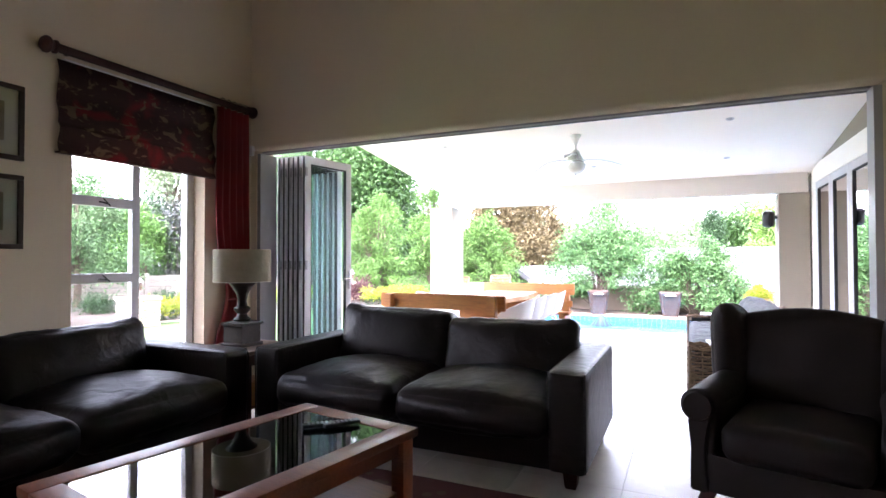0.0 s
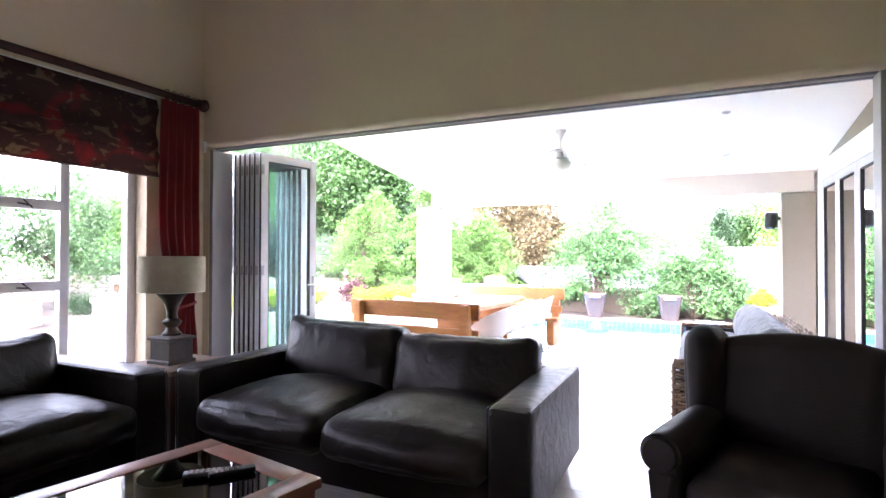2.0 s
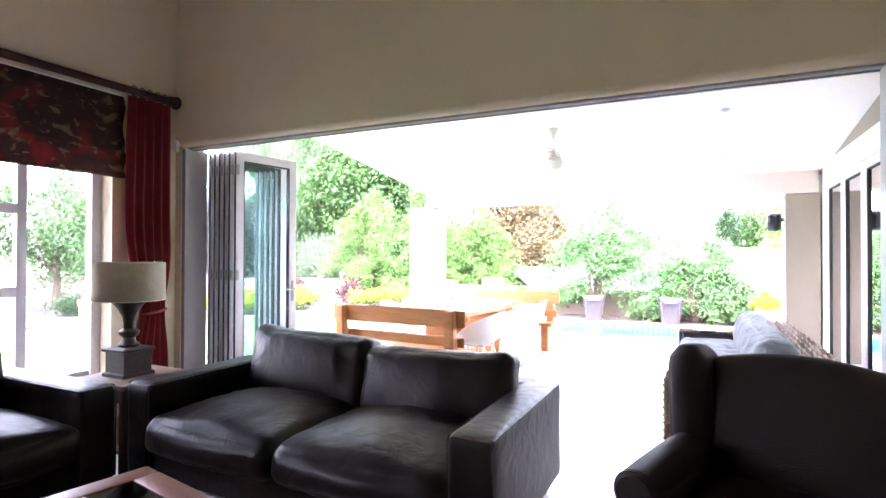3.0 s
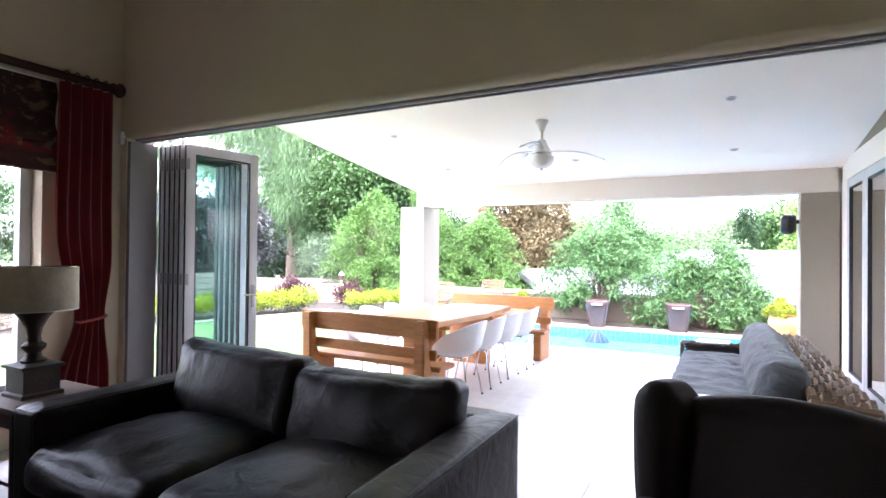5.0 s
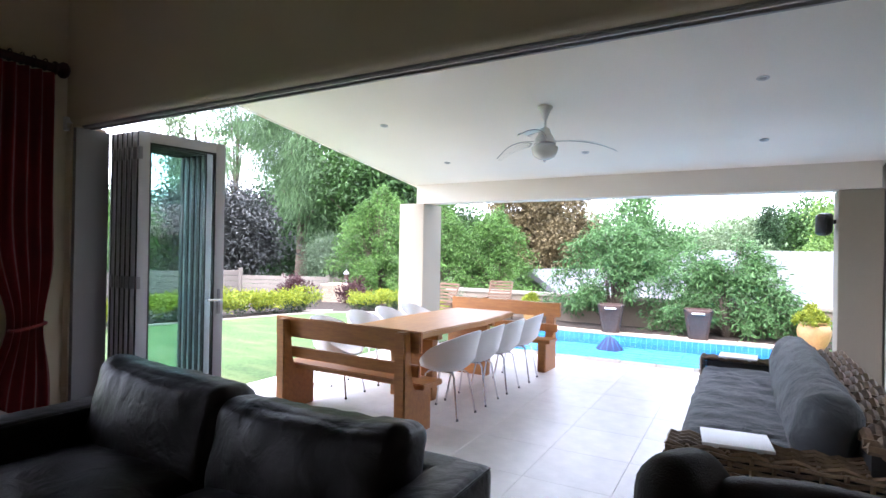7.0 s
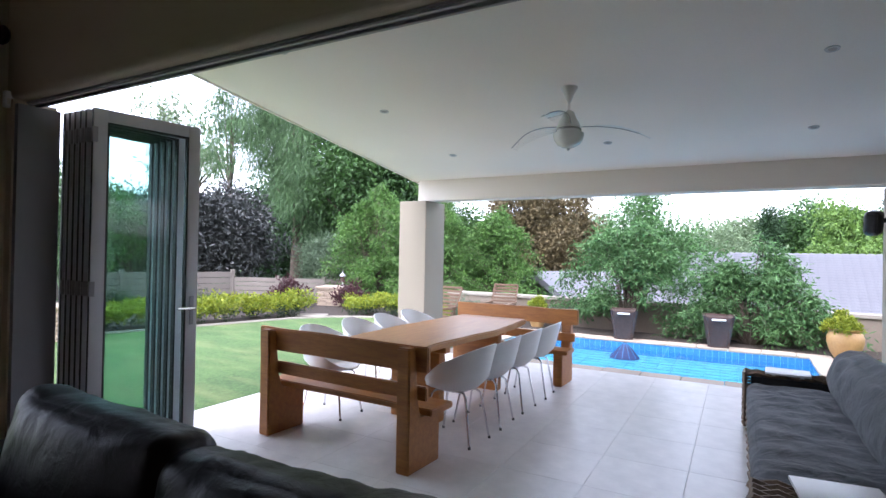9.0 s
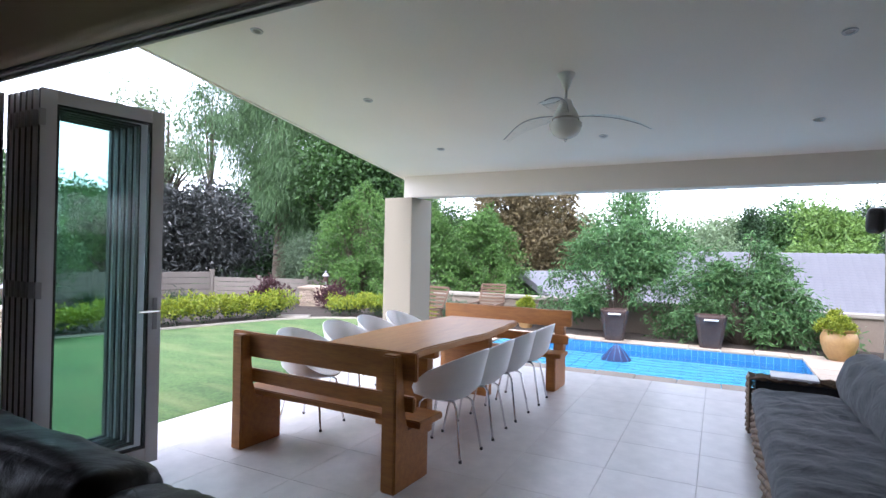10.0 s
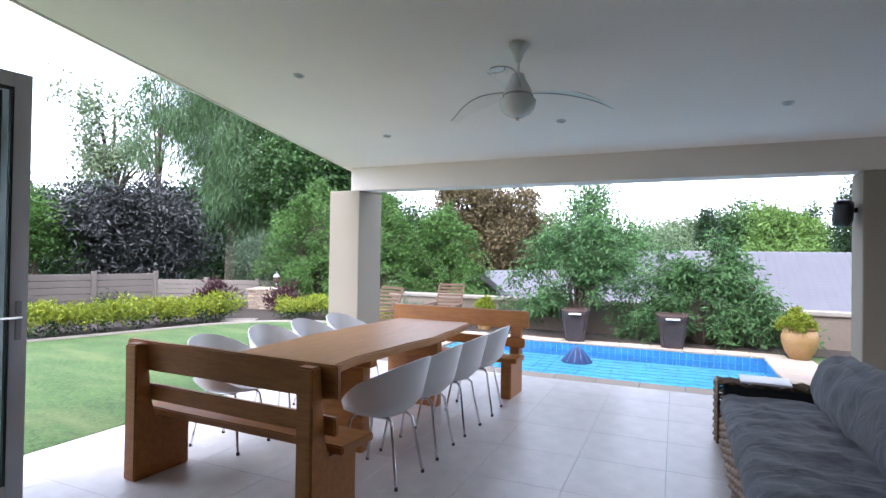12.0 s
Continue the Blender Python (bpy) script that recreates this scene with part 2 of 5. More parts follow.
L_YELLOW = leaf_material("yellow_green_leaves", (0.33, 0.35, 0.022), (0.05, 0.11, 0.012))
L_GREY = leaf_material("grey_green_leaves", (0.12, 0.17, 0.095), (0.035, 0.06, 0.034))
# Pale tone puts skylight through thin leaves into their colour.
L_BACKLIT = leaf_material("backlit_leaves", (0.24, 0.30, 0.17), (0.09, 0.13, 0.075))
L_POOL = leaf_material("long_pale_leaves", (0.125, 0.25, 0.08), (0.013, 0.045, 0.015))
# Paled leaf colour: distance haze is mixed into it.
L_FAR = leaf_material("haze_tinted_leaves", (0.17, 0.23, 0.12), (0.07, 0.11, 0.055))
L_MAROON = leaf_material("maroon_leaves", (0.08, 0.03, 0.033), (0.03, 0.014, 0.016))


def floral(name):
    """A dark cloth printed with red and straw-coloured sprays."""
    m = material(name, (0.060, 0.022, 0.018), 0.9, fine=200, coarse=5, bump=0.15)
    n, l = m.node_tree.nodes, m.node_tree.links
    b = n["Principled BSDF"]
    src = b.inputs["Base Color"].links[0].from_socket
    co = n.new("ShaderNodeTexCoord")
    for scale, lo, hi, colour, thin in ((3.2, 0.54, 0.66, (0.17, 0.014, 0.016, 1), 0.4), (7.0, 0.56, 0.64, (0.15, 0.10, 0.06, 1), 1.3)):
        mp, no, rg, mx = n.new("ShaderNodeMapping"), n.new("ShaderNodeTexNoise"), n.new("ShaderNodeMapRange"), n.new("ShaderNodeMix")
        mp.inputs["Scale"].default_value = (1, 1, 1 + thin * 0.5)
        mp.inputs["Rotation"].default_value = (0.6, 0, 0)
        no.inputs["Scale"].default_value, no.inputs["Detail"].default_value, no.inputs["Distortion"].default_value = scale, 2, thin
        rg.inputs["From Min"].default_value, rg.inputs["From Max"].default_value = lo, hi
        mx.data_type = "RGBA"
        mx.inputs[7].default_value = colour
        l.new(co.outputs["Object"], mp.inputs[0])
        l.new(mp.outputs[0], no.inputs["Vector"])
        l.new(no.outputs["Fac"], rg.inputs["Value"])
        l.new(rg.outputs[0], mx.inputs[0])
        l.new(src, mx.inputs[6])
        src = mx.outputs[2]
    l.new(src, b.inputs["Base Color"])
    return m


M_FLORAL = floral("printed_blind_cloth")


def rug_material():
    m = material("rug_wool", (0.16, 0.09, 0.06), 0.95, fine=260, coarse=8, bump=0.4)
    n, l = m.node_tree.nodes, m.node_tree.links
    b = n["Principled BSDF"]
    src = b.inputs["Base Color"].links[0].from_socket
    co, vo, rg, mx = n.new("ShaderNodeTexCoord"), n.new("ShaderNodeTexVoronoi"), n.new("ShaderNodeMapRange"), n.new("ShaderNodeMix")
    vo.inputs["Scale"].default_value = 9
    rg.inputs["From Min"].default_value, rg.inputs["From Max"].default_value = 0.25, 0.3
    mx.data_type = "RGBA"
    mx.inputs[7].default_value = (0.10, 0.03, 0.03, 1)
    l.new(co.outputs["Object"], vo.inputs["Vector"])
    l.new(vo.outputs["Distance"], rg.inputs["Value"])
    l.new(rg.outputs[0], mx.inputs[0])
    l.new(src, mx.inputs[6])
    l.new(mx.outputs[2], b.inputs["Base Color"])
    return m


M_RUG = rug_material()

# ---------------------------------------------------------------- mesh helpers


def part(name, bm, mat, parent=None, label="", smooth=True, angle=40):
    """Links a bmesh as one object, under parent if there is one."""
    me = bpy.data.meshes.new(name)
    bm.normal_update()
    bm.to_mesh(me)
    bm.free()
    me.materials.append(mat)
    ob = new(name, me)
    if smooth:
        me.shade_smooth()
        me.set_sharp_from_angle(angle=radians(angle))
    ob.parent = parent
    if label:
        tagged(ob, label)
    return ob


def thing(name, m, label, category, group="", kind=""):
    ob = new(name)
    ob.empty_display_size = 0.1
    ob.matrix_basis = m
    return tagged(ob, label, category, group, kind)


def box(x0, x1, y0, y1, z0, z1, bev=0.0, seg=2, bm=None):
    bm = bm or bmesh.new()
    r = bmesh.ops.create_cube(bm, size=1.0)
    bmesh.ops.transform(bm, verts=r["verts"], matrix=Matrix.Translation(((x0 + x1) / 2, (y0 + y1) / 2, (z0 + z1) / 2)) @ Matrix.Diagonal((x1 - x0, y1 - y0, z1 - z0, 1)))
    if bev:
        es = list({e for v in r["verts"] for e in v.link_edges})
        bmesh.ops.bevel(bm, geom=es, offset=bev, segments=seg, affect="EDGES", profile=0.6)
    return bm


def prism(outline, y0, y1, bev=0.0, axis="y"):
    """An outline in two axes, drawn out along the third."""
    bm = bmesh.new()

    def at(a, b, c):
        return {"y": (a, c, b), "x": (c, a, b), "z": (a, b, c)}[axis]
    lo = [bm.verts.new(at(a, b, y0)) for a, b in outline]
    hi = [bm.verts.new(at(a, b, y1)) for a, b in outline]
    k = len(outline)
    bm.faces.new(lo)
    bm.faces.new(hi[::-1])
    for i in range(k):
        bm.faces.new((lo[i], hi[i], hi[(i + 1) % k], lo[(i + 1) % k]))
    bmesh.ops.recalc_face_normals(bm, faces=bm.faces[:])
    if bev:
        bmesh.ops.bevel(bm, geom=bm.edges[:], offset=bev, segments=2, affect="EDGES")
    return bm


def lathe(profile, seg=28, x=0, y=0, z=0, square=False):
    """Turns (radius, height) pairs round the upright axis."""
    bm = bmesh.new()
    n = 4 if square else seg
    off = math.pi / 4 if square else 0
    rings = []
    for r, h in profile:
        k = r * (math.sqrt(2) if square else 1)
        rings.append([bm.verts.new((x + k * math.cos(off + 2 * math.pi * i / n), y + k * math.sin(off + 2 * math.pi * i / n), z + h)) for i in range(n)])
    for a, b in zip(rings, rings[1:]):
        for i in range(n):
            bm.faces.new((a[i], a[(i + 1) % n], b[(i + 1) % n], b[i]))
    if profile[0][0] > 0.001:
        bm.faces.new(rings[0][::-1])
    if profile[-1][0] > 0.001:
        bm.faces.new(rings[-1])
    bmesh.ops.remove_doubles(bm, verts=bm.verts[:], dist=0.0004)
    return bm


def tube(points, r, seg=8, bm=None, r1=None):
    """A round rod along a line of points, tapering to r1."""
    bm = bm or bmesh.new()
    pts = [Vector(p) for p in points]
    r1 = r if r1 is None else r1
    rings = []
    side = None
    for i, p in enumerate(pts):
        d = (pts[min(i + 1, len(pts) - 1)] - pts[max(i - 1, 0)]).normalized()
        if side is None:
            side = d.orthogonal().normalized()
        side = (side - d * side.dot(d)).normalized()
        up = d.cross(side)
        rr = r + (r1 - r) * i / max(1, len(pts) - 1)
        rings.append([bm.verts.new(p + (side * math.cos(2 * math.pi * j / seg) + up * math.sin(2 * math.pi * j / seg)) * rr) for j in range(seg)])
    for a, b in zip(rings, rings[1:]):
        for j in range(seg):
            bm.faces.new((a[j], a[(j + 1) % seg], b[(j + 1) % seg], b[j]))
    bm.faces.new(rings[0][::-1])
    bm.faces.new(rings[-1])
    return bm


def cushion(sx, sy, sz, r, puff=(0, 0, 0), crease=0.0, cuts=12, seed=0, dish=0.0):
    """A stuffed block round the origin: rounded edges, swollen faces, creases in the hide."""
    bm = bmesh.new()
    bmesh.ops.create_cube(bm, size=2.0)
    bmesh.ops.subdivide_edges(bm, edges=bm.edges[:], cuts=cuts, use_grid_fill=True)
    h = Vector((sx / 2, sy / 2, sz / 2))
    r = min(r, *h)
    for v in bm.verts:
        u = Vector([math.copysign(abs(c) ** 0.8, c) for c in v.co])
        p = Vector((u.x * h.x, u.y * h.y, u.z * h.z))
        q = Vector([max(-(hh - r), min(hh - r, c)) for c, hh in zip(p, h)])
        d = p - q
        p = q + d.normalized() * r if d.length > 1e-6 else p
        bx, by, bz = 1 - u.x ** 2, 1 - u.y ** 2, 1 - u.z ** 2
        p.x += puff[0] * by * bz * u.x
        p.y += puff[1] * bx * bz * u.y
        p.z += puff[2] * bx * by * u.z
        if dish and u.z > 0:
            p.z -= dish * bx * by
        if crease:
            k = Vector((p.x * 7 + seed * 3.1, p.y * 7, p.z * 7))
            p += Vector((noise.noise(k), noise.noise(k + Vector((9, 0, 0))), noise.noise(k + Vector((0, 9, 0))))) * crease
            w = noise.noise(Vector((p.x * 16 + seed, p.y * 5, p.z * 5)))
            p.z += crease * 0.5 * w
        v.co = p
    return bm


def moved(bm, m):
    bmesh.ops.transform(bm, verts=bm.verts[:], matrix=m)
    return bm


def structure(name, bm, mat, label, category, smooth=False):
    return tagged(part(name, bm, mat, None, smooth=smooth), label, category, kind="structure")


# ---------------------------------------------------------------- the setting
LEFT, FRONT, RIGHT, BACK = -3.22, 6.30, 2.45, -2.2
WALL_OUT = FRONT + 0.15
OPEN_L, OPEN_R, HEAD = -3.14, 2.33, 2.505


def roof_z(y):
    """The patio ceiling falls away from the house."""
    return 2.66 + 0.1265 * (11.7 - y)


nose = [(FRONT + 0.045 - 0.045 * math.cos(a), HEAD + 0.045 - 0.045 * math.sin(a)) for a in [i * math.pi / 12 for i in range(7)]]
bm = prism(nose + [(WALL_OUT, HEAD), (WALL_OUT, 6.6), (FRONT, 6.6)], LEFT - 0.25, RIGHT + 0.25, axis="x")
box(LEFT - 0.25, OPEN_L, FRONT, WALL_OUT + 0.11, 0, HEAD - 0.0005, bm=bm)
box(OPEN_R, RIGHT + 0.25, FRONT, WALL_OUT, 0, HEAD, bm=bm)
structure("wall_front", bm, M_WALL, "cream painted wall with a wide opening to the patio", "wall")
W_Y0, W_Y1, W_Z0, W_Z1 = 4.42, 5.68, 0.40, 2.45
# Unseen second opening, added to bring daylight into the lounge.
LIGHT_Y0, LIGHT_Y1 = 1.2, 2.1
bm = box(LEFT - 0.25, LEFT, BACK, LIGHT_Y0, 0, 4.15)
box(LEFT - 0.25, LEFT, LIGHT_Y1, W_Y0, 0, 4.15, bm=bm)
box(LEFT - 0.25, LEFT, LIGHT_Y0, LIGHT_Y1, 0, 0.4, bm=bm)
box(LEFT - 0.25, LEFT, LIGHT_Y0, LIGHT_Y1, 2.45, 4.15, bm=bm)
box(LEFT - 0.25, LEFT, W_Y1, FRONT, 0, 4.15, bm=bm)
box(LEFT - 0.25, LEFT, W_Y0, W_Y1, 0, W_Z0, bm=bm)
box(LEFT - 0.25, LEFT, W_Y0, W_Y1, W_Z1, 4.15, bm=bm)
structure("wall_left", bm, M_WALL, "cream painted wall with a tall window and an added unseen opening", "wall")
structure("wall_right", box(RIGHT, RIGHT + 0.25, BACK, FRONT, 0, 4.15), M_WALL, "plain cream painted wall of the lounge", "wall")
structure("wall_back", box(LEFT - 0.25, RIGHT + 0.25, BACK - 0.25, BACK, 0, 6.6), M_WALL, "plain cream painted wall behind the sitting area", "wall")
mid = (LEFT + RIGHT) / 2
structure("ceiling", prism([(LEFT - 0.25, 4.15), (LEFT - 0.25, 4.05 + 0.1), (mid, 6.45), (RIGHT + 0.25, 4.15), (RIGHT + 0.25, 4.3), (mid, 6.6), (LEFT - 0.25, 4.3)], BACK - 0.25, FRONT + 0.0), M_CEIL, "white sloping lounge ceiling", "ceiling")
structure("floor", box(LEFT, RIGHT, BACK, WALL_OUT, -0.05, -0.006), M_GROUT, "pale tiled lounge floor", "floor")
structure("patio_floor", box(-3.44, 3.0, WALL_OUT, 11.93, -0.25, -0.006), M_GROUT, "pale tiled patio floor beside the pool", "floor")

# door surround and track
bm = box(OPEN_L, OPEN_L + 0.045, FRONT + 0.01, FRONT + 0.265, 0, HEAD - 0.031, 0.004)
box(OPEN_R - 0.05, OPEN_R, FRONT - 0.012, FRONT + 0.14, 0, HEAD - 0.022, 0.004, bm=bm)
structure("trim", bm, M_ALUGREY, "grey-white aluminium jambs of the patio opening", "door frame")
head = structure("door_head", box(OPEN_L, OPEN_R, FRONT + 0.075, FRONT + 0.148, HEAD - 0.014, HEAD - 0.001, 0.003), M_ALUGREY, "grey-white aluminium head of the patio opening", "door frame")
part("track", box(OPEN_L, OPEN_R, FRONT + 0.085, FRONT + 0.100, HEAD - 0.024, HEAD - 0.0142), M_ALU, head, "white sliding track")
part("outer_rail", box(OPEN_L, OPEN_R, FRONT + 0.125, FRONT + 0.147, HEAD - 0.03, HEAD - 0.0142, 0.003), M_ALUGREY, head)

# patio roof, beam, columns
bm = prism([(WALL_OUT, roof_z(WALL_OUT)), (12.15, roof_z(12.15)), (12.15, roof_z(12.15) + 0.16), (WALL_OUT, roof_z(WALL_OUT) + 0.16)], -3.36, 3.25, axis="x")
structure("patio_ceiling", bm, M_CEIL, "white sloping patio ceiling", "ceiling")
structure("trim_roof_edge", prism([(WALL_OUT, roof_z(WALL_OUT) - 0.012), (12.15, roof_z(12.15) - 0.012), (12.15, roof_z(12.15) + 0.2), (WALL_OUT, roof_z(WALL_OUT) + 0.2)], -3.385, -3.362, axis="x"), M_CEIL, "white edge board of the patio roof", "fascia")
structure("beam", box(-3.31, 2.86, 11.70, 12.0, 2.345, roof_z(11.7) + 0.02, 0.012), M_BEAM_SHADE, "white plastered beam over the pool side", "beam")
structure("column", box(-3.61, -3.13, 11.64, 12.24, -0.1, 2.343, 0.015), M_PLASTER_DIM, "square cream plastered column at the patio corner", "column")
structure("pillar", box(2.46, 2.88, 11.69, 12.05, -0.1, 2.343, 0.015), M_PLASTER_DIM, "square cream plastered pillar by the pool", "column")

# patio side wall with folding doors
D_Y0, D_Y1, D_H = 7.6, 11.42, 2.46
SIDE = 2.91
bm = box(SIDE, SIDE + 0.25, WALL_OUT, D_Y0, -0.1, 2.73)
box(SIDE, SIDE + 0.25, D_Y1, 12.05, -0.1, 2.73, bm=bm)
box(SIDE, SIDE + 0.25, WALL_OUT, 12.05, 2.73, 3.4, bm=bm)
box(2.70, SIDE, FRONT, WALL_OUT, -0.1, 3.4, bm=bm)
structure("wall_patio", bm, M_PLASTER_DIM, "cream plastered side wall of the patio", "wall")
structure("lintel", box(SIDE - 0.012, SIDE + 0.2, D_Y0 - 0.06, 11.68, D_H, 2.728, 0.006), M_CEIL, "white painted lintel band over the side doors", "lintel")
structure("reveal", box(SIDE - 0.014, SIDE + 0.2, D_Y1 - 0.02, 11.68, -0.006, D_H - 0.001, 0.006), M_CEIL, "white painted reveal beside the side doors", "reveal")
# Assumed room behind the side doors; far wall opened to brighten the panes.
bm = box(5.6, 5.8, 6.0, 7.0, -0.1, 3.4)
box(5.6, 5.8, 11.9, 12.4, -0.1, 3.4, bm=bm)
box(5.6, 5.8, 7.0, 11.9, -0.1, 0.2, bm=bm)
box(5.6, 5.8, 7.0, 11.9, 2.6, 3.4, bm=bm)
box(3.17, 5.8, 5.8, 6.0, -0.1, 3.4, bm=bm)
box(3.17, 5.8, 12.2, 12.4, -0.1, 3.4, bm=bm)
box(3.17, 5.8, 5.8, 12.4, 2.9, 3.0, bm=bm)
box(3.17, 5.8, 5.8, 12.4, -0.1, -0.02, bm=bm)
structure("wall_side_room", bm, M_WALL, "added walls of the side room, far side opened for light", "wall")


def door_leaf(name, m, w, h, label, group, stile=0.085, handle=False, mats=None):
    """A glazed leaf in its own plane: x along its width, y its thickness."""
    frame_mat, pane_mat = mats or (M_ALU, M_GLASS)
    d = thing(name, m, label, "door", group)
    t = 0.045
    part("stile", box(0, stile, 0, t, 0, h, 0.004), frame_mat, d)
    part("stile", box(w - stile, w, 0, t, 0, h, 0.004), frame_mat, d)
    part("top_rail", box(stile, w - stile, 0.001, t - 0.001, h - stile, h, 0.004), frame_mat, d)
    part("bottom_rail", box(stile, w - stile, 0.001, t - 0.001, 0, stile + 0.02, 0.004), frame_mat, d)
    bm = bmesh.new()
    a, b, c, e, g = stile, w - stile, stile + 0.02, h - stile, 0.014
    for q in ((a, a + g, c, e), (b - g, b, c, e), (a + g, b - g, c, c + g), (a + g, b - g, e - g, e)):
        box(q[0], q[1], 0.004, t - 0.004, q[2], q[3], bm=bm)
    part("glazing_bead", bm, M_SEAL_AND_GAP, d, "dark rubber glazing seal", smooth=False)
    bm = bmesh.new()
    bm.faces.new([bm.verts.new((q[0], t / 2, q[1])) for q in ((a + g, c + g), (b - g, c + g), (b - g, e - g), (a + g, e - g))])
    p = part("pane", bm, pane_mat, d, smooth=False)
    part("edge_seal", box(-0.003, 0.001, 0.006, t - 0.018, 0.01, h - 0.01), M_SEAL_AND_GAP, d, "dark rubber edge seal", smooth=False)
    p.visible_shadow = False
    for z in (0.18, h / 2, h - 0.18):
        part("hinge", box(-0.012, 0.022, -0.02, 0.001, z - 0.05, z + 0.05, 0.004), M_ALUGREY, d)
    if handle:
        k = part("lock_plate", box(w - 0.06, w - 0.03, -0.012, 0.001, 0.92, 1.14, 0.004), M_ALUGREY, d, "grey metal lock plate")
        part("door_handle", tube([(w - 0.045, -0.012, 1.05), (w - 0.045, -0.05, 1.05), (w - 0.17, -0.055, 1.05)], 0.009), M_CHROME, k, "brushed metal lever handle")
    return d


LEAF_H = 2.435
for i in range(6):
    x = -3.10 + i * 0.067
    lean = 90 - 1.2 * i - (3.5 if i == 5 else 0)
    door_leaf("folding_door", pose(x + 0.045 + (0.012 if i == 5 else 0), 6.58, 0.035, 0, 0, lean), 0.73, LEAF_H, "white aluminium glazed folding door leaf, folded open in a stack", "patio folding doors", handle=i == 5)
for i, y in enumerate((10.50, 9.60, 8.70, 7.80)):
    door_leaf("folding_door", pose(SIDE + 0.03, y, 0.03, 0, 0, 90), 0.88, D_H - 0.04, "white aluminium glazed door leaf, closed, in the patio side wall", "side room doors", stile=0.10, mats=(M_ALU, M_SIDEGLASS))
bm = box(SIDE - 0.02, SIDE + 0.06, D_Y0 - 0.06, D_Y0, 0, D_H - 0.002)
box(SIDE - 0.02, SIDE + 0.06, D_Y0 - 0.06, D_Y1, 0.0, 0.028, bm=bm)
structure("door_frame", bm, M_ALU, "white aluminium frame of the side room doors", "door frame")

# lounge window
win = tagged(new("window_1"), "tall white aluminium window with opening lights", "window", kind="structure")
win.matrix_basis = pose(LEFT - 0.2, 0, 0)
WM = 5.08
f_ = 0.05
part("window_frame", box(-0.03, 0.03, W_Y0, W_Y0 + f_, W_Z0, W_Z1, 0.004), M_ALU, win)
part("window_frame", box(-0.03, 0.05, W_Y1 - f_ - 0.03, W_Y1, W_Z0, W_Z1, 0.004), M_ALU, win)
part("mullion", box(-0.03, 0.03, WM - 0.035, WM + 0.035, W_Z0 + f_, W_Z1 - f_, 0.004), M_ALU, win)
part("window_frame", box(-0.028, 0.028, W_Y0 + f_, W_Y1 - f_, W_Z0, W_Z0 + f_, 0.004), M_ALU, win)
part("window_frame", box(-0.028, 0.028, W_Y0 + f_, W_Y1 - f_, W_Z1 - f_, W_Z1, 0.004), M_ALU, win)
for z in (1.16, 1.81):
    t_ = part("transom", box(-0.032, 0.032, W_Y0 + f_, WM - 0.035, z - 0.04, z + 0.04, 0.004), M_ALU, win)
    bm = tube([(0.03, 4.80, z - 0.015), (0.06, 4.80, z - 0.012), (0.065, 4.72, z - 0.005)], 0.007)
    tube([(0.03, 4.84, z - 0.03), (0.055, 4.76, z + 0.03)], 0.006, bm=bm)
    part("window_stay", bm, M_BLACK, t_, "black window stay")
for y0, y1, z0, z1 in ((W_Y0 + f_, WM - 0.035, W_Z0 + f_, 1.12), (W_Y0 + f_, WM - 0.035, 1.20, 1.77), (W_Y0 + f_, WM - 0.035, 1.85, W_Z1 - f_), (WM + 0.035, W_Y1 - f_, W_Z0 + f_, W_Z1 - f_)):
    p = part("pane", box(-0.003, 0.003, y0, y1, z0, z1), M_WINGLASS, win, smooth=False)
    p.visible_shadow = False
part("window_sill", box(0.03, 0.215, W_Y0 - 0.0, W_Y1 + 0.0, W_Z0 - 0.03, W_Z0 + 0.004, 0.004), M_TILE, win)

# ---------------------------------------------------------------- ground, pool, walls
P_X0, P_X1, P_Y0, P_Y1 = -2.75, 2.12, 12.32, 15.12


def ground():
    xs = [-3000, -300, -90, -50, -30, -22, -16, -12, -9, -7, -5, -3.6, -3.1, 2.45, 3.2, 5, 9, 15, 30, 60, 300, 3000]
    ys = [-3000, -300, -60, -20, -5, 2, 6, 8, 10, 11.99, 15.42, 16.35, 16.6, 18, 20, 24, 30, 45, 80, 300, 3000]
    bm = bmesh.new()

    def z(x, y):
        return -0.035 if y < 16.5 and x > -60 else -2.6
    vs = [[bm.verts.new((x, y, z(x, y))) for y in ys] for x in xs]
    for i in range(len(xs) - 1):
        for j in range(len(ys) - 1):
            if -3.2 < xs[i] < 2.4 and 11.9 < ys[j] < 15.4:
                continue
            bm.faces.new((vs[i][j], vs[i + 1][j], vs[i + 1][j + 1], vs[i][j + 1]))
    return bm


structure("ground", ground(), M_GRASS, "mown green lawn that runs on past the garden", "lawn")
bm = box(P_X0 - 0.3, P_X1 + 0.3, P_Y0 - 0.33, P_Y0, -1.5, -0.07)
box(P_X0 - 0.35, P_X1 + 0.33, P_Y1, P_Y1 + 0.3, -1.5, -0.07, bm=bm)
box(P_X0 - 0.35, P_X0, P_Y0, P_Y1, -1.5, -0.07, bm=bm)
box(P_X1, P_X1 + 0.33, P_Y0, P_Y1, -1.5, -0.07, bm=bm)
box(P_X0 - 0.3, P_X1 + 0.3, P_Y0 - 0.3, P_Y1 + 0.3, -1.7, -1.5, bm=bm)
structure("pool_basin", bm, M_POOL, "light blue plastered swimming pool basin", "pool")
bm = bmesh.new()
bmesh.ops.create_grid(bm, x_segments=30, y_segments=20, size=0.5)
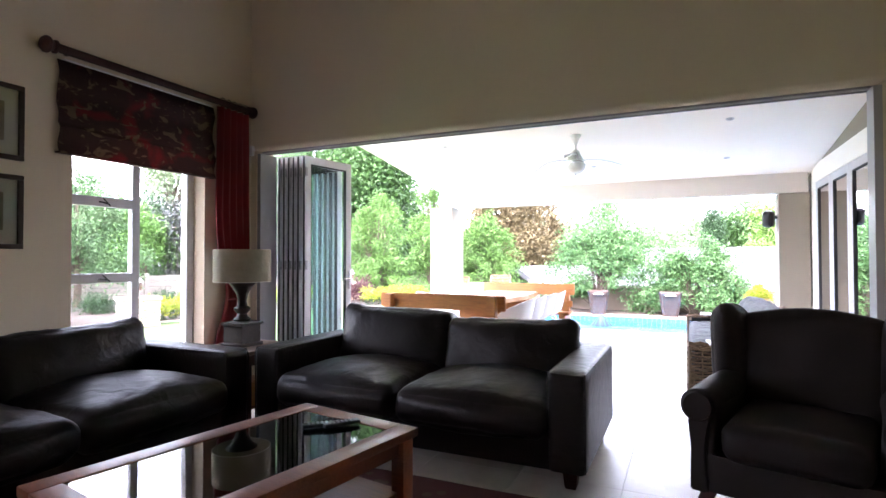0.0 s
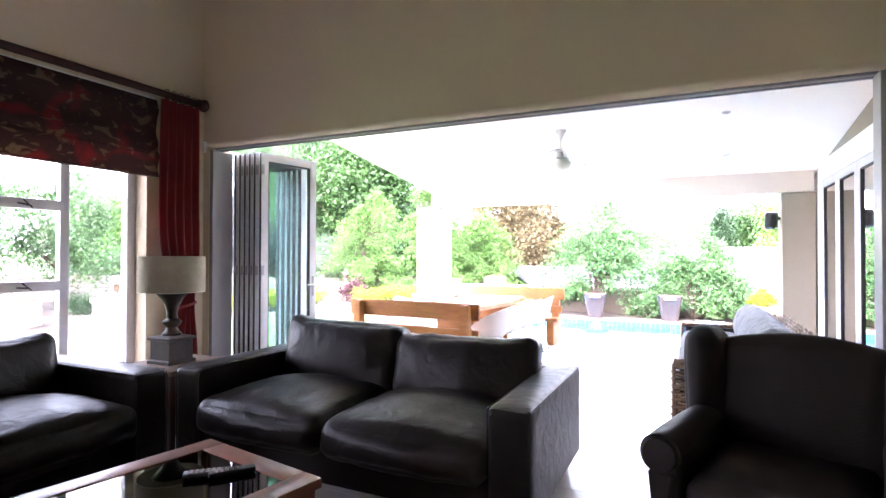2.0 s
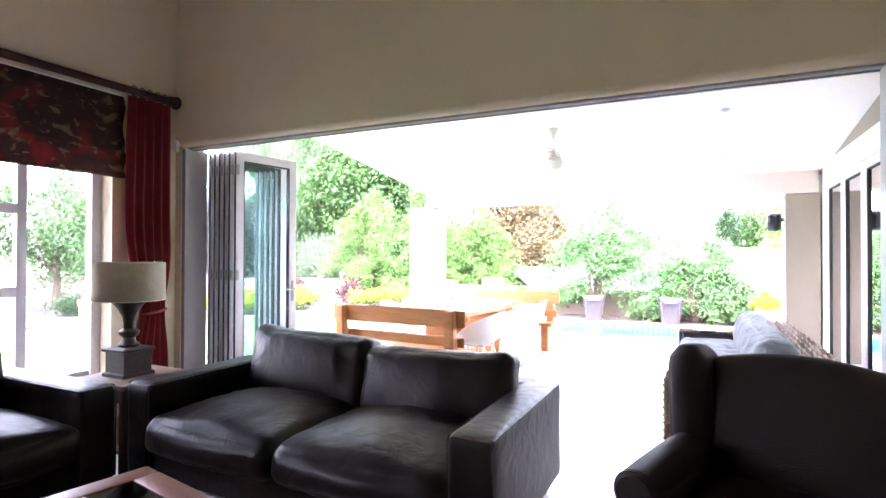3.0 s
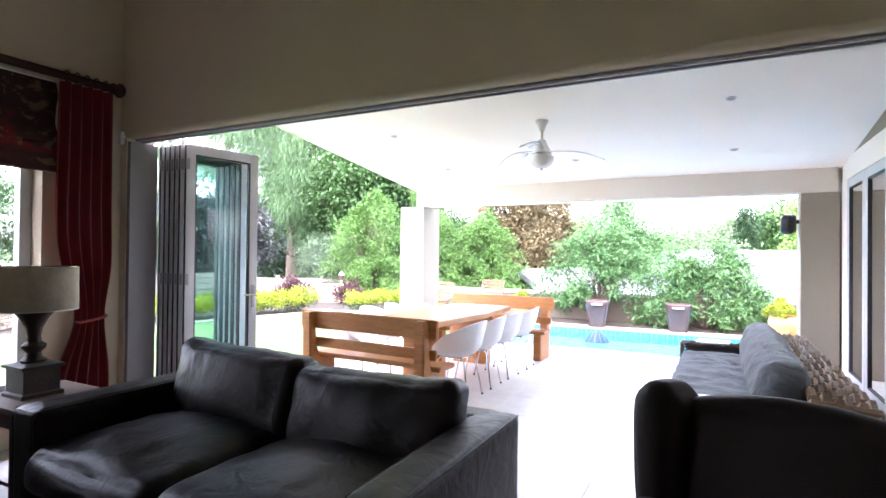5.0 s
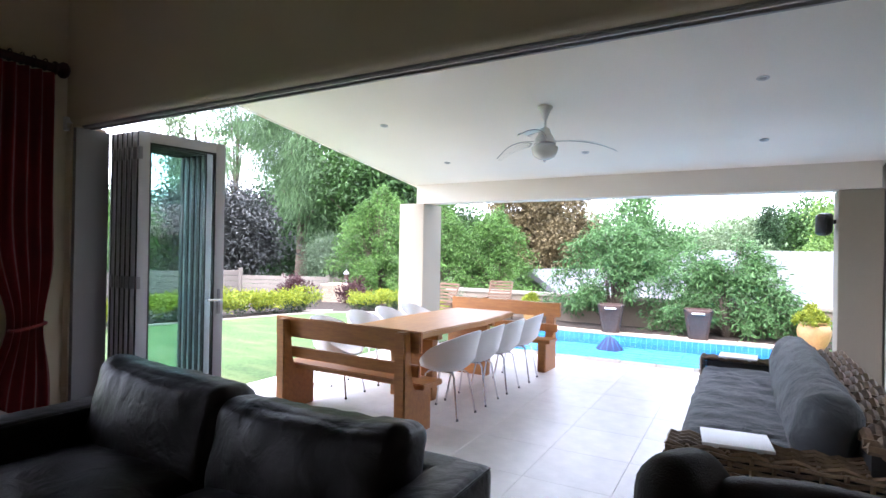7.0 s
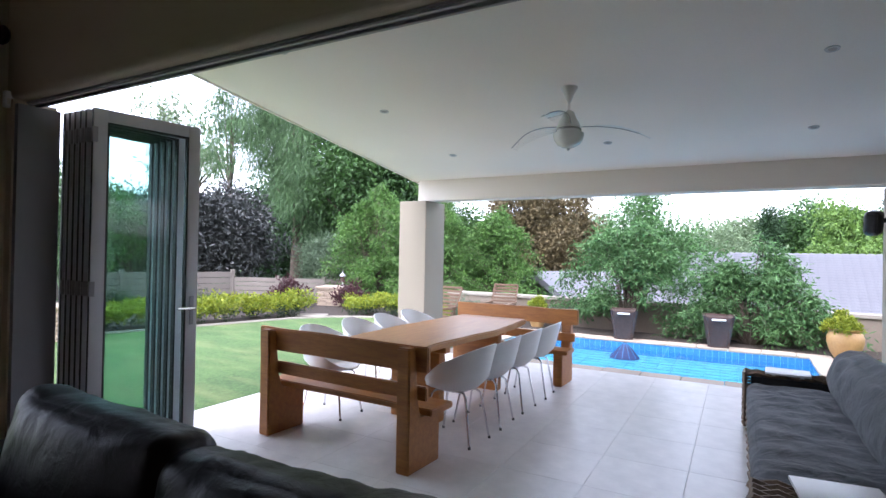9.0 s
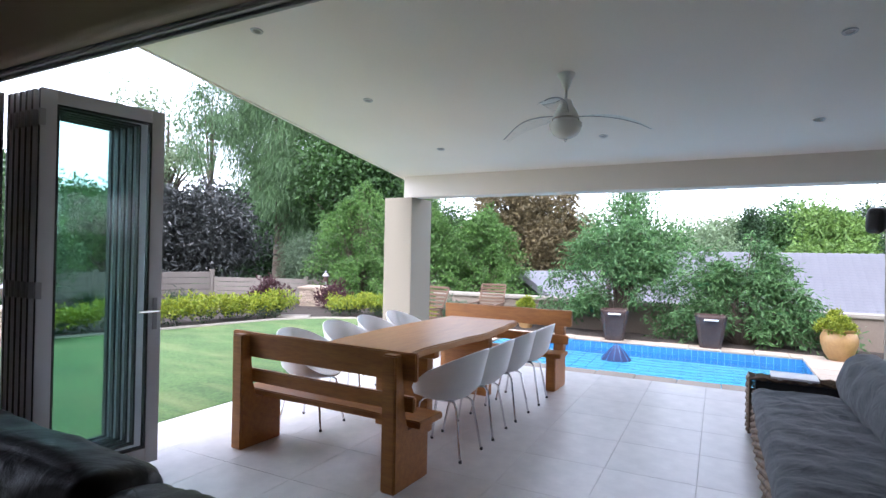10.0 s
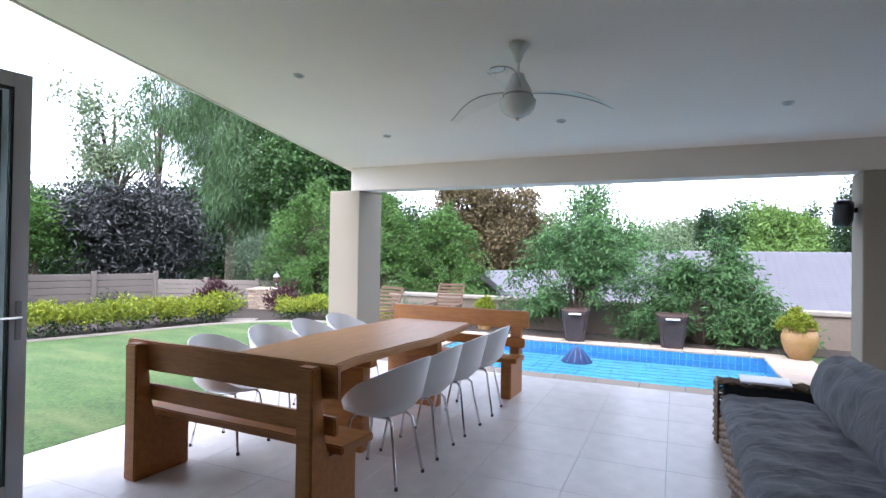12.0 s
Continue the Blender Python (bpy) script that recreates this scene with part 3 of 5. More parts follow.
moved(bm, Matrix.Translation(((P_X0 + P_X1) / 2, (P_Y0 + P_Y1) / 2, -0.17)) @ Matrix.Diagonal((P_X1 - P_X0, P_Y1 - P_Y0, 1, 1)))
w_ = structure("water", bm, M_WATER, "clear rippled blue pool water", "water")
w_.visible_shadow = False

# safety net on the pool
bm = bmesh.new()
x = P_X0 + 0.1
while x < P_X1:
    tube([(x, P_Y0 - 0.05, -0.06), (x + 0.02, P_Y0 + 0.3, -0.145), (x, (P_Y0 + P_Y1) / 2, -0.155), (x - 0.02, P_Y1 - 0.3, -0.145), (x, P_Y1 + 0.05, -0.06)], 0.0028, 4, bm)
    x += 0.22
y = P_Y0 + 0.1
while y < P_Y1:
    tube([(P_X0 - 0.05, y, -0.06), (P_X0 + 0.4, y + 0.02, -0.146), (0, y - 0.02, -0.156), (P_X1 - 0.4, y + 0.02, -0.146), (P_X1 + 0.05, y, -0.06)], 0.0028, 4, bm)
    y += 0.22
tagged(part("pool_net", bm, M_NET), "dark blue cord safety net stretched over the pool", "pool net", kind="stuff")

# boundary wall behind the pool, with its cap
wall = structure("wall_pool", box(-5.2, 9.0, 16.35, 16.6, -2.6, 0.54), M_WALLOUT, "weathered beige plastered boundary wall", "garden wall")
part("wall_cap", box(-5.25, 9.05, 16.31, 16.64, 0.54, 0.61, 0.01), M_CAP, wall, "pale plastered cap")
wall = structure("wall_pool_side", box(4.3, 4.5, 11.9, 16.35, -0.1, 0.54), M_WALLOUT, "beige plastered side wall of the pool garden", "garden wall")
part("wall_cap", box(4.26, 4.54, 11.9, 16.31, 0.54, 0.61, 0.01), M_CAP, wall, "pale plastered cap")


def panel_wall(name, p, q, n, h):
    """A precast garden wall of posts and stacked panels."""
    p, q = Vector(p), Vector(q)
    a = math.degrees(math.atan2(q.y - p.y, q.x - p.x))
    run = (q - p).length / n
    w = tagged(new(name), "grey-beige precast concrete panel garden wall", "garden wall", kind="structure")
    w.matrix_basis = pose(p.x, p.y, p.z, 0, 0, a)
    rows = 4
    plank = box(0.06, run - 0.06, -0.03, 0.03, 0.006, h / rows - 0.006, 0.012)
    first = part("panel", plank, M_CONC, w, smooth=False)
    post = part("post", box(-0.07, 0.07, -0.07, 0.07, -0.1, h + 0.08, 0.015), M_CONC, w, smooth=False)
    for i in range(n):
        for j in range(rows):
            if i or j:
                o = new("panel", first.data)
                o.parent = w
                o.matrix_basis = pose(i * run, 0, j * h / rows)
        o = new("post", post.data)
        o.parent = w
        o.matrix_basis = pose((i + 1) * run, 0, 0)


panel_wall("wall_garden", (-19.0, 6.5, -0.05), (-14.6, 17.6, -0.05), 7, 0.80)
panel_wall("wall_garden_far", (-14.6, 17.6, -0.05), (-5.4, 21.5, -0.05), 6, 0.62)
# ---------------------------------------------------------------- lounge


def leather_sofa(m, w, label, depth=1.24, seats=2):
    """Seats face -y; the origin is the middle of the floor under it."""
    s = thing("leather_sofa", m, label, "sofa", "lounge suite")
    arm, top = 0.22, 0.675
    part("base", box(-w / 2 + 0.03, w / 2 - 0.03, -depth / 2 + 0.05, depth / 2 - 0.03, 0.10, 0.30, 0.02), M_LEATHER, s)
    part("back_frame", moved(cushion(w - 0.04, 0.20, top - 0.10, 0.045, (0, 0.01, 0), 0.004, 14, 5), pose(0, depth / 2 - 0.10, 0.10 + (top - 0.10) / 2)), M_LEATHER, s)
    for sg in (-1, 1):
        ax = sg * (w / 2 - arm / 2)
        a = part("arm", moved(cushion(arm, depth - 0.02, top - 0.10, 0.035, (0.004, 0.0, 0.010), 0.003, 18, 2 + sg), pose(ax, 0, 0.10 + (top - 0.10) / 2)), M_LEATHER, s)
        bm = bmesh.new()
        for e in (-1, 1):
            px = ax + e * (arm / 2 - 0.006)
            tube([(px, -depth / 2 + 0.020, 0.12), (px, -depth / 2 + 0.014, top - 0.05), (px, -depth / 2 + 0.03, top - 0.010), (px, depth / 2 - 0.04, top - 0.010)], 0.005, 6, bm)
        part("piping", bm, M_LEATHER, a)
        for e in (-1, 1):
            part("leg", lathe([(0.028, 0.0), (0.034, 0.02), (0.042, 0.10), (0.042, 0.12)], 4, sg * (w / 2 - 0.10), e * (depth / 2 - 0.11), 0, True), M_DARKWOOD, s)
    inner = w - 2 * arm
    cw = inner / seats
    for i in range(seats):
        cx = -inner / 2 + cw * (i + 0.5)
        seat = moved(cushion(cw + 0.012, depth - 0.28, 0.22, 0.085, (0.004, 0.045, 0.085), 0.010, 26, i), pose(cx, -0.19, 0.385))
        part("seat_cushion", seat, M_LEATHER, s)
        bm = cushion(cw + 0.05, 0.26, 0.56, 0.09, (0.0, 0.08, 0.0), 0.012, 30, i + 7)
        for v in bm.verts:
            # the hide sags between its corners and gathers in short tucks along the top seam
            u, h = v.co.x / (cw / 2), max(0.0, v.co.z / 0.28)
            side = u if i else -u
            v.co.z += h * (0.028 * max(0.0, side) ** 3 - 0.012 * max(0.0, -side) ** 2)
            v.co.y += 0.006 * h * h * math.sin(v.co.x * 95 + 2 * noise.noise(v.co * 8))
            v.co.z += 0.004 * h * noise.noise(Vector((v.co.x * 30, i * 5, 0)))
        part("back_cushion", moved(bm, pose(cx, depth / 2 - 0.33, 0.632 - 0.05 * i, -11)), M_LEATHER, s)
    return s


leather_sofa(pose(-0.59, 5.48, 0), 2.40, "dark brown leather two-seat sofa, backing onto the patio opening")
leather_sofa(pose(-2.40, 3.62, 0, 0, 0, 90), 2.40, "dark brown leather two-seat sofa under the window")


def wing_chair(m):
    """Faces -y."""
    s = thing("wing_chair", m, "dark brown upholstered wingback armchair with rolled arms", "armchair", "lounge suite")
    part("seat_frame", box(-0.38, 0.38, -0.36, 0.36, 0.14, 0.34, 0.03), M_CHAIR, s)
    part("seat_cushion", moved(cushion(0.60, 0.70, 0.18, 0.06, (0, 0.02, 0.03), 0.006, 12, 3), pose(0, -0.06, 0.42)), M_CHAIR, s)
    bm = cushion(0.78, 0.18, 0.84, 0.075, (0, 0.03, 0.012), 0.005, 18, 4)
    for v in bm.verts:
        if v.co.z > 0.2:
            v.co.z -= 0.05 * (v.co.x / 0.39) ** 2 * (v.co.z - 0.2) / 0.2
    part("backrest", moved(bm, pose(0, 0.36, 0.605, -9)), M_CHAIR, s)
    for sg in (-1, 1):
        bm = cushion(0.17, 0.30, 0.62, 0.084, (0.012, 0.015, 0.01), 0.004, 16, 8)
        for v in bm.verts:
            # the wing is rolled: broad at the ear, drawn in where it meets the arm
            f = (v.co.z + 0.31) / 0.62
            v.co.y = v.co.y * (0.62 + 0.42 * math.sin(min(1.0, f) * 2.3)) + 0.05 * (1 - f)
            v.co.x += sg * 0.025 * f
        part("wing", moved(bm, pose(sg * 0.385, 0.315, 0.73, -7, 0, sg * 7)), M_CHAIR, s)
        a = part("arm", tube([(sg * 0.385, 0.24, 0.585), (sg * 0.395, 0.05, 0.585), (sg * 0.405, -0.2, 0.575), (sg * 0.41, -0.34, 0.565)], 0.085, 20), M_CHAIR, s)
        part("arm_front", tube([(sg * 0.41, -0.335, 0.565), (sg * 0.41, -0.360, 0.565)], 0.088, 20, r1=0.068), M_CHAIR, a)
        part("side_panel", moved(cushion(0.10, 0.70, 0.48, 0.04, (0.012, 0, 0), 0.003, 10), pose(sg * 0.37, 0.0, 0.355)), M_CHAIR, s)
        bm = prism([(-0.045, 0.14), (0.045, 0.14), (0.03, 0.36), (0.055, 0.50), (-0.055, 0.50), (-0.04, 0.36)], -0.368, -0.33, 0.008)
        part("front_facing", moved(bm, pose(sg * 0.40, 0, 0)), M_CHAIR, s)
        part("front_leg", tube([(sg * 0.36, -0.32, 0.15), (sg * 0.38, -0.345, 0.10), (sg * 0.375, -0.335, 0.04), (sg * 0.385, -0.36, 0.0)], 0.036, 10, r1=0.022), M_DARKWOOD, s)
        part("back_leg", tube([(sg * 0.33, 0.30, 0.15), (sg * 0.33, 0.37, 0.0)], 0.026, 8, r1=0.02), M_DARKWOOD, s)
    return s


wing_chair(pose(1.66, 5.10, 0, 0, 0, -16))


def coffee_table(m, w=0.84, d=1.42, h=0.465):
    s = thing("coffee_table", m, "red-brown wooden coffee table with a dark glass top", "coffee table")
    r = 0.115
    part("side_rail", box(-w / 2, -w / 2 + r, -d / 2, d / 2, h - 0.045, h, 0.01), M_CHERRY, s)
    part("side_rail", box(w / 2 - r, w / 2, -d / 2, d / 2, h - 0.045, h, 0.01), M_CHERRY, s)
    for y0, y1 in ((-d / 2, -d / 2 + r), (d / 2 - r, d / 2)):
        part("cross_rail", box(-w / 2 + r, w / 2 - r, y0 + 0.001, y1 - 0.001, h - 0.045, h - 0.001, 0.006), M_CHERRY, s)
    for y0, y1 in ((-d / 2 + r, d / 2 - r),):
        part("glass_panel", box(-w / 2 + r, w / 2 - r, y0, y1, h - 0.018, h - 0.006), M_TABLEGLASS, s, "dark reflecting glass panel", smooth=False)
    for y in (-d / 2 + 0.05, d / 2 - 0.08):
        part("apron", box(-w / 2 + 0.09, w / 2 - 0.09, y, y + 0.03, h - 0.13, h - 0.046, 0.004), M_CHERRY, s)
    for x in (-w / 2 + 0.05, w / 2 - 0.08):
        part("apron", box(x, x + 0.03, -d / 2 + 0.09, d / 2 - 0.09, h - 0.13, h - 0.046, 0.004), M_CHERRY, s)
    part("shelf", box(-w / 2 + 0.06, w / 2 - 0.06, -d / 2 + 0.06, d / 2 - 0.06, 0.13, 0.155, 0.005), M_CHERRY, s)
    for x in (-w / 2 + 0.06, w / 2 - 0.06):
        for y in (-d / 2 + 0.06, d / 2 - 0.06):
            part("leg", box(x - 0.04, x + 0.04, y - 0.04, y + 0.04, 0.008, h - 0.046, 0.008), M_CHERRY, s)


coffee_table(pose(-0.66, 3.65, 0, 0, 0, -10))


def remote(m, label):
    s = thing("remote_control", m, label, "remote control", "remotes on the coffee table")
    part("case", box(-0.024, 0.024, -0.095, 0.095, 0, 0.02, 0.007, 3), M_BLACK, s)
    for i in range(6):
        for j in range(3):
            part("button", box(-0.016 + j * 0.013, -0.008 + j * 0.013, -0.07 + i * 0.022, -0.058 + i * 0.022, 0.019, 0.023, 0.002), M_ALUGREY, s)


remote(pose(-0.50, 4.14, 0.466, 0, 0, -38), "black remote control lying on the coffee table")
remote(pose(-0.58, 4.08, 0.466, 0, 0, -48), "black remote control with grey keys on the coffee table")

rug = thing("rug", pose(-0.7, 3.55, -0.002), "worn red-brown patterned wool rug under the coffee table", "rug")
bm = bmesh.new()
bmesh.ops.create_grid(bm, x_segments=40, y_segments=40, size=0.5)
for v in bm.verts:
    v.co = (v.co.x * 2.3, v.co.y * 2.4, 0.006 + 0.002 * noise.noise(v.co * 9))
part("carpet", bm, M_RUG, rug)
for sg in (-1, 1):
    bm = bmesh.new()
    for i in range(110):
        x = -1.15 + i * 0.021
        tube([(x, sg * 1.195, 0.006), (x + random.uniform(-0.01, 0.01), sg * 1.25, 0.003)], 0.003, 4, bm)
    part("fringe", bm, M_PAPER, rug, "pale cotton fringe")


def side_table(m):
    s = thing("side_table", m, "dark wooden side table with a worn top, between the sofas", "side table")
    part("tabletop", box(-0.27, 0.27, -0.27, 0.27, 0.58, 0.615, 0.008), M_TEAK, s, "worn brown wooden top")
    part("shelf", box(-0.24, 0.24, -0.24, 0.24, 0.16, 0.185, 0.004), M_CHERRY, s)
    for a, b in ((-0.25, 0.25), (0.25, -0.25), (0.25, 0.25), (-0.25, -0.25)):
        part("leg", box(a - 0.02, a + 0.02, b - 0.02, b + 0.02, 0, 0.58, 0.004), M_DARKWOOD, s)
    for sg in (-1, 1):
        part("apron", box(-0.23, 0.23, sg * 0.25 - 0.012, sg * 0.25 + 0.012, 0.50, 0.58, 0.003), M_DARKWOOD, s)
        part("apron", box(sg * 0.25 - 0.012, sg * 0.25 + 0.012, -0.23, 0.23, 0.50, 0.58, 0.003), M_DARKWOOD, s)
    return s


side_table(pose(-2.18, 5.20, 0))
bx = thing("wooden_box", pose(-2.02, 5.12, 0.185), "light wooden box on the side table shelf", "box")
part("body", box(-0.11, 0.11, -0.1, 0.1, 0, 0.16, 0.006), M_TIMBER, bx)
part("lid", box(-0.115, 0.115, -0.105, 0.105, 0.161, 0.185, 0.005), M_TIMBER, bx)

lamp = thing("table_lamp", pose(-2.205, 5.165, 0.615), "turned dark wooden table lamp with a cream drum shade", "lamp")
part("plinth", lathe([(0.115, 0), (0.115, 0.022), (0.10, 0.03), (0.10, 0.165), (0.118, 0.172), (0.118, 0.19), (0.07, 0.20)], 4, square=True), M_LAMPWOOD, lamp, smooth=False)
part("stem", lathe([(0.065, 0.20), (0.07, 0.215), (0.045, 0.235), (0.038, 0.26), (0.062, 0.285), (0.066, 0.305), (0.04, 0.325), (0.036, 0.36), (0.045, 0.41), (0.075, 0.47), (0.105, 0.505), (0.125, 0.515), (0.125, 0.53), (0.06, 0.54), (0.02, 0.55), (0.02, 0.60)]), M_LAMPWOOD, lamp)
bm = lathe([(0.223, 0.52), (0.227, 0.525), (0.225, 0.78), (0.22, 0.785), (0.217, 0.78), (0.219, 0.525), (0.223, 0.52)], 48)
shade = part("shade", bm, M_SHADE, lamp, "cream embossed fabric drum shade")
bm = tube([(0.224 * math.cos(a), 0.224 * math.sin(a), 0.522) for a in [i * math.pi / 16 for i in range(33)]], 0.004, 6)
part("trim_ring", bm, M_PAPER, shade)
bm = bmesh.new()
for a in (0, 120, 240):
    tube([(0.02 * math.cos(radians(a)), 0.02 * math.sin(radians(a)), 0.60), (0.219 * math.cos(radians(a)), 0.219 * math.sin(radians(a)), 0.60)], 0.003, 5, bm)
part("shade_ring", bm, M_CHROME, lamp)

# curtain pole, blind and curtain
pole = thing("curtain_pole", pose(-3.13, 0, 2.90), "dark turned wooden curtain pole with ribbed finials", "curtain pole")
part("rod", tube([(0, 4.24, 0), (0, 6.16, 0)], 0.033, 16), M_DARKWOOD, pole)
fin = [(0.034, 0), (0.05, 0.008), (0.05, 0.022), (0.036, 0.03), (0.045, 0.045), (0.062, 0.065), (0.062, 0.085), (0.045, 0.105), (0.02, 0.115)]
part("finial", moved(lathe(fin, 20), pose(0, 6.15, 0, -90, 0, 0)), M_DARKWOOD, pole)
part("finial", moved(lathe(fin, 20), pose(0, 4.25, 0, 90, 0, 0)), M_DARKWOOD, pole)
for y in (4.36, 6.02):
    part("bracket", box(-0.119, 0.0, y - 0.012, y + 0.012, -0.012, 0.012, 0.004), M_DARKWOOD, pole)
blind = thing("roman_blind", pose(-3.19, 0, 0), "dark roman blind printed with red and straw flowers, half raised", "blind")
part("head_rail", box(-0.058, 0.022, 4.33, 5.72, 2.842, 2.852, 0.002), M_WHITEPL, blind, "white head rail")
bm = bmesh.new()
n_y, n_z = 36, 22
grid = []
for i in range(n_y + 1):
    col = []
    for j in range(n_z + 1):
        y = 4.29 + i * (5.76 - 4.29) / n_y
        z = 2.842 - j * (2.842 - 2.13) / n_z
        x = 0.018 * math.sin(j / n_z * math.pi * 4.0) + 0.008 * noise.noise(Vector((y * 3, z * 3, 1))) + (0.03 if j > n_z - 7 else 0)
        col.append(bm.verts.new((x, y + (0.012 * noise.noise(Vector((z * 9, 3, 1))) if i in (0, n_y) else 0), z + 0.008 * math.sin(y * 9) * (j / n_z))))
    grid.append(col)
for i in range(n_y):
    for j in range(n_z):
        bm.faces.new((grid[i][j], grid[i + 1][j], grid[i + 1][j + 1], grid[i][j + 1]))
bmesh.ops.solidify(bm, geom=bm.faces[:], thickness=0.006)
part("cloth", bm, M_FLORAL, blind)
bm = box(-0.02, 0.045, 4.285, 5.765, 2.125, 2.14, 0.005)
part("hem_bar", bm, M_FLORAL, blind)


def curtain():
    c = thing("curtain", pose(-3.14, 5.94, 0), "red curtain gathered and tied back beside the window", "curtain")
    bm = bmesh.new()
    rows = []
    n, k = 60, 40
    for j in range(k + 1):
        z = 2.86 - j * (2.86 - 0.04) / k
        t = 1 - (z - 0.04) / 2.82
        w = 0.225 - 0.12 * math.exp(-((z - 0.95) / 0.35) ** 2) + 0.03 * t
        cy = 0.02 + 0.07 * math.exp(-((z - 1.0) / 0.5) ** 2) - 0.02 * t
        row = []
        for i in range(n + 1):
            u = i / n * 2 - 1
            row.append(bm.verts.new((0.03 * math.sin(u * 17 + 0.5 * math.sin(z * 2)) + 0.012 * noise.noise(Vector((u * 4, z * 1.5, 0))), cy + u * w, z)))
        rows.append(row)
    for j in range(k):
        for i in range(n):
            bm.faces.new((rows[j][i], rows[j][i + 1], rows[j + 1][i + 1], rows[j + 1][i]))
    bmesh.ops.solidify(bm, geom=bm.faces[:], thickness=0.004)
    part("cloth", bm, M_RED, c)
    ring = [(0.055 * math.cos(a), 0.09 + 0.115 * math.sin(a), 0.93 + 0.02 * math.sin(a)) for a in [i * math.pi / 10 for i in range(21)]]
    part("tie_back", tube(ring, 0.014, 8), M_RED, c)
    for i in range(5):
        bm = bmesh.new()
        y = -0.15 + i * 0.075
        tube([(0.03 + 0.042 * math.cos(a), y, 2.90 + 0.042 * math.sin(a)) for a in [j * math.pi / 8 for j in range(17)]], 0.005, 6, bm)
        part("curtain_ring", bm, M_DARKWOOD, c)


curtain()


def picture(z0, z1, y1=4.10, w=0.46):
    s = thing("picture", pose(LEFT, 0, 0), "small print in a dark wooden frame with a wide pale mount", "picture", "framed prints on the wall")
    y0 = y1 - w
    b = 0.035
    for q in ((y0, y1, z0, z0 + b), (y0, y1, z1 - b, z1), (y0, y0 + b, z0 + b, z1 - b), (y1 - b, y1, z0 + b, z1 - b)):
        part("frame", box(0.0, 0.03, *q, 0.004), M_GOLDFRAME, s)
    part("mount", box(0.002, 0.012, y0 + b, y1 - b, z0 + b, z1 - b), M_PAPER, s, "pale mount", smooth=False)
    part("print", box(0.012, 0.014, y0 + 0.12, y1 - 0.12, z0 + 0.13, z1 - 0.13), M_PRINT, s, "faded print", smooth=False)
    p = part("pane", box(0.018, 0.020, y0 + b, y1 - b, z0 + b, z1 - b), M_WINGLASS, s, smooth=False)


picture(2.025, 2.56, 4.075)
picture(1.395, 1.92, 4.075)
pir = thing("alarm_sensor", pose(LEFT + 0.001, 6.30, 2.45), "small white alarm sensor on the wall", "alarm sensor")
part("body", box(0, 0.045, -0.03, 0.03, 0, 0.11, 0.01, 3), M_WHITEPL, pir)
part("lens", box(0.045, 0.05, -0.02, 0.02, 0.02, 0.06, 0.003), M_PAPER, pir)

# ---------------------------------------------------------------- patio


def plank(x0, x1, y0, y1, z0, z1, seed=0, bow=0.004, n=14):
    """A sawn board along x with slightly uneven edges."""
    bm = bmesh.new()
    rows = []
    for i in range(n + 1):
        x = x0 + (x1 - x0) * i / n
        d = [bow * noise.noise(Vector((x * 2.2, k * 7.3 + seed, 0.5))) for k in range(4)]
        rows.append([bm.verts.new(p) for p in ((x, y0 + d[0], z0 + d[1]), (x, y1 + d[2], z0 + d[1]), (x, y1 + d[2], z1 + d[3]), (x, y0 + d[0], z1 + d[3]))])
    for a, b in zip(rows, rows[1:]):
        for k in range(4):
            bm.faces.new((a[k], a[(k + 1) % 4], b[(k + 1) % 4], b[k]))
    bm.faces.new(rows[0])
    bm.faces.new(rows[-1][::-1])
    bmesh.ops.recalc_face_normals(bm, faces=bm.faces[:])
    es = [e for e in bm.edges if abs(e.calc_face_angle(0)) > 0.7]
    bmesh.ops.bevel(bm, geom=es, offset=0.008, segments=2, affect="EDGES")
    return bm


def timber_bench(m, w, label):
    """The sitter faces +y; the back is at y = 0."""
    s = thing("timber_bench", m, label, "bench", "benches at the patio table")
    for i, sg in enumerate((-1, 1)):
        x = sg * (w / 2 - 0.15)
        out = [(0.0, 0.0), (0.40, 0.0), (0.40, 0.385), (0.15, 0.385), (0.115, 0.50), (0.075, 0.875), (-0.005, 0.875), (0.0, 0.45)]
        part("leg", prism(out, x - 0.055, x + 0.055, 0.01, axis="x"), M_TIMBER, s)
    part("back_rail", plank(-w / 2, w / 2, 0.078, 0.122, 0.70, 0.885, 1, 0.006), M_TIMBER, s)
    part("back_rail", plank(-w / 2 + 0.03, w / 2 - 0.03, 0.110, 0.152, 0.50, 0.60, 2, 0.006), M_TIMBER, s)
    part("seat_board", plank(-w / 2 + 0.02, w / 2 - 0.02, 0.165, 0.46, 0.387, 0.435, 3, 0.008), M_TIMBER, s)
    return s


b1 = timber_bench(pose(-1.65, 7.74, 0, 0, 0, -3), 1.72, "chunky orange-brown timber bench with a plank back, facing the table")
timber_bench(pose(-1.43, 11.17, 0, 0, 0, 178), 1.66, "chunky orange-brown timber bench with a plank back, beside the pool")

table = thing("dining_table", pose(-1.60, 9.48, 0), "long timber slab dining table with a wavy natural edge", "dining table")
n = 40
out = []
for i in range(n + 1):
    y = -1.30 + 2.60 * i / n
    out.append((0.46 + 0.045 * math.sin(y * 2.6 + 0.7) + 0.02 * noise.noise(Vector((y * 3, 0, 0))), y))
for i in range(n + 1):
    y = 1.30 - 2.60 * i / n
    out.append((-0.46 - 0.035 * math.sin(y * 2.1 + 1.7) + 0.02 * noise.noise(Vector((y * 3, 5, 0))), y))
bm = prism(out, 0.695, 0.76, axis="z")
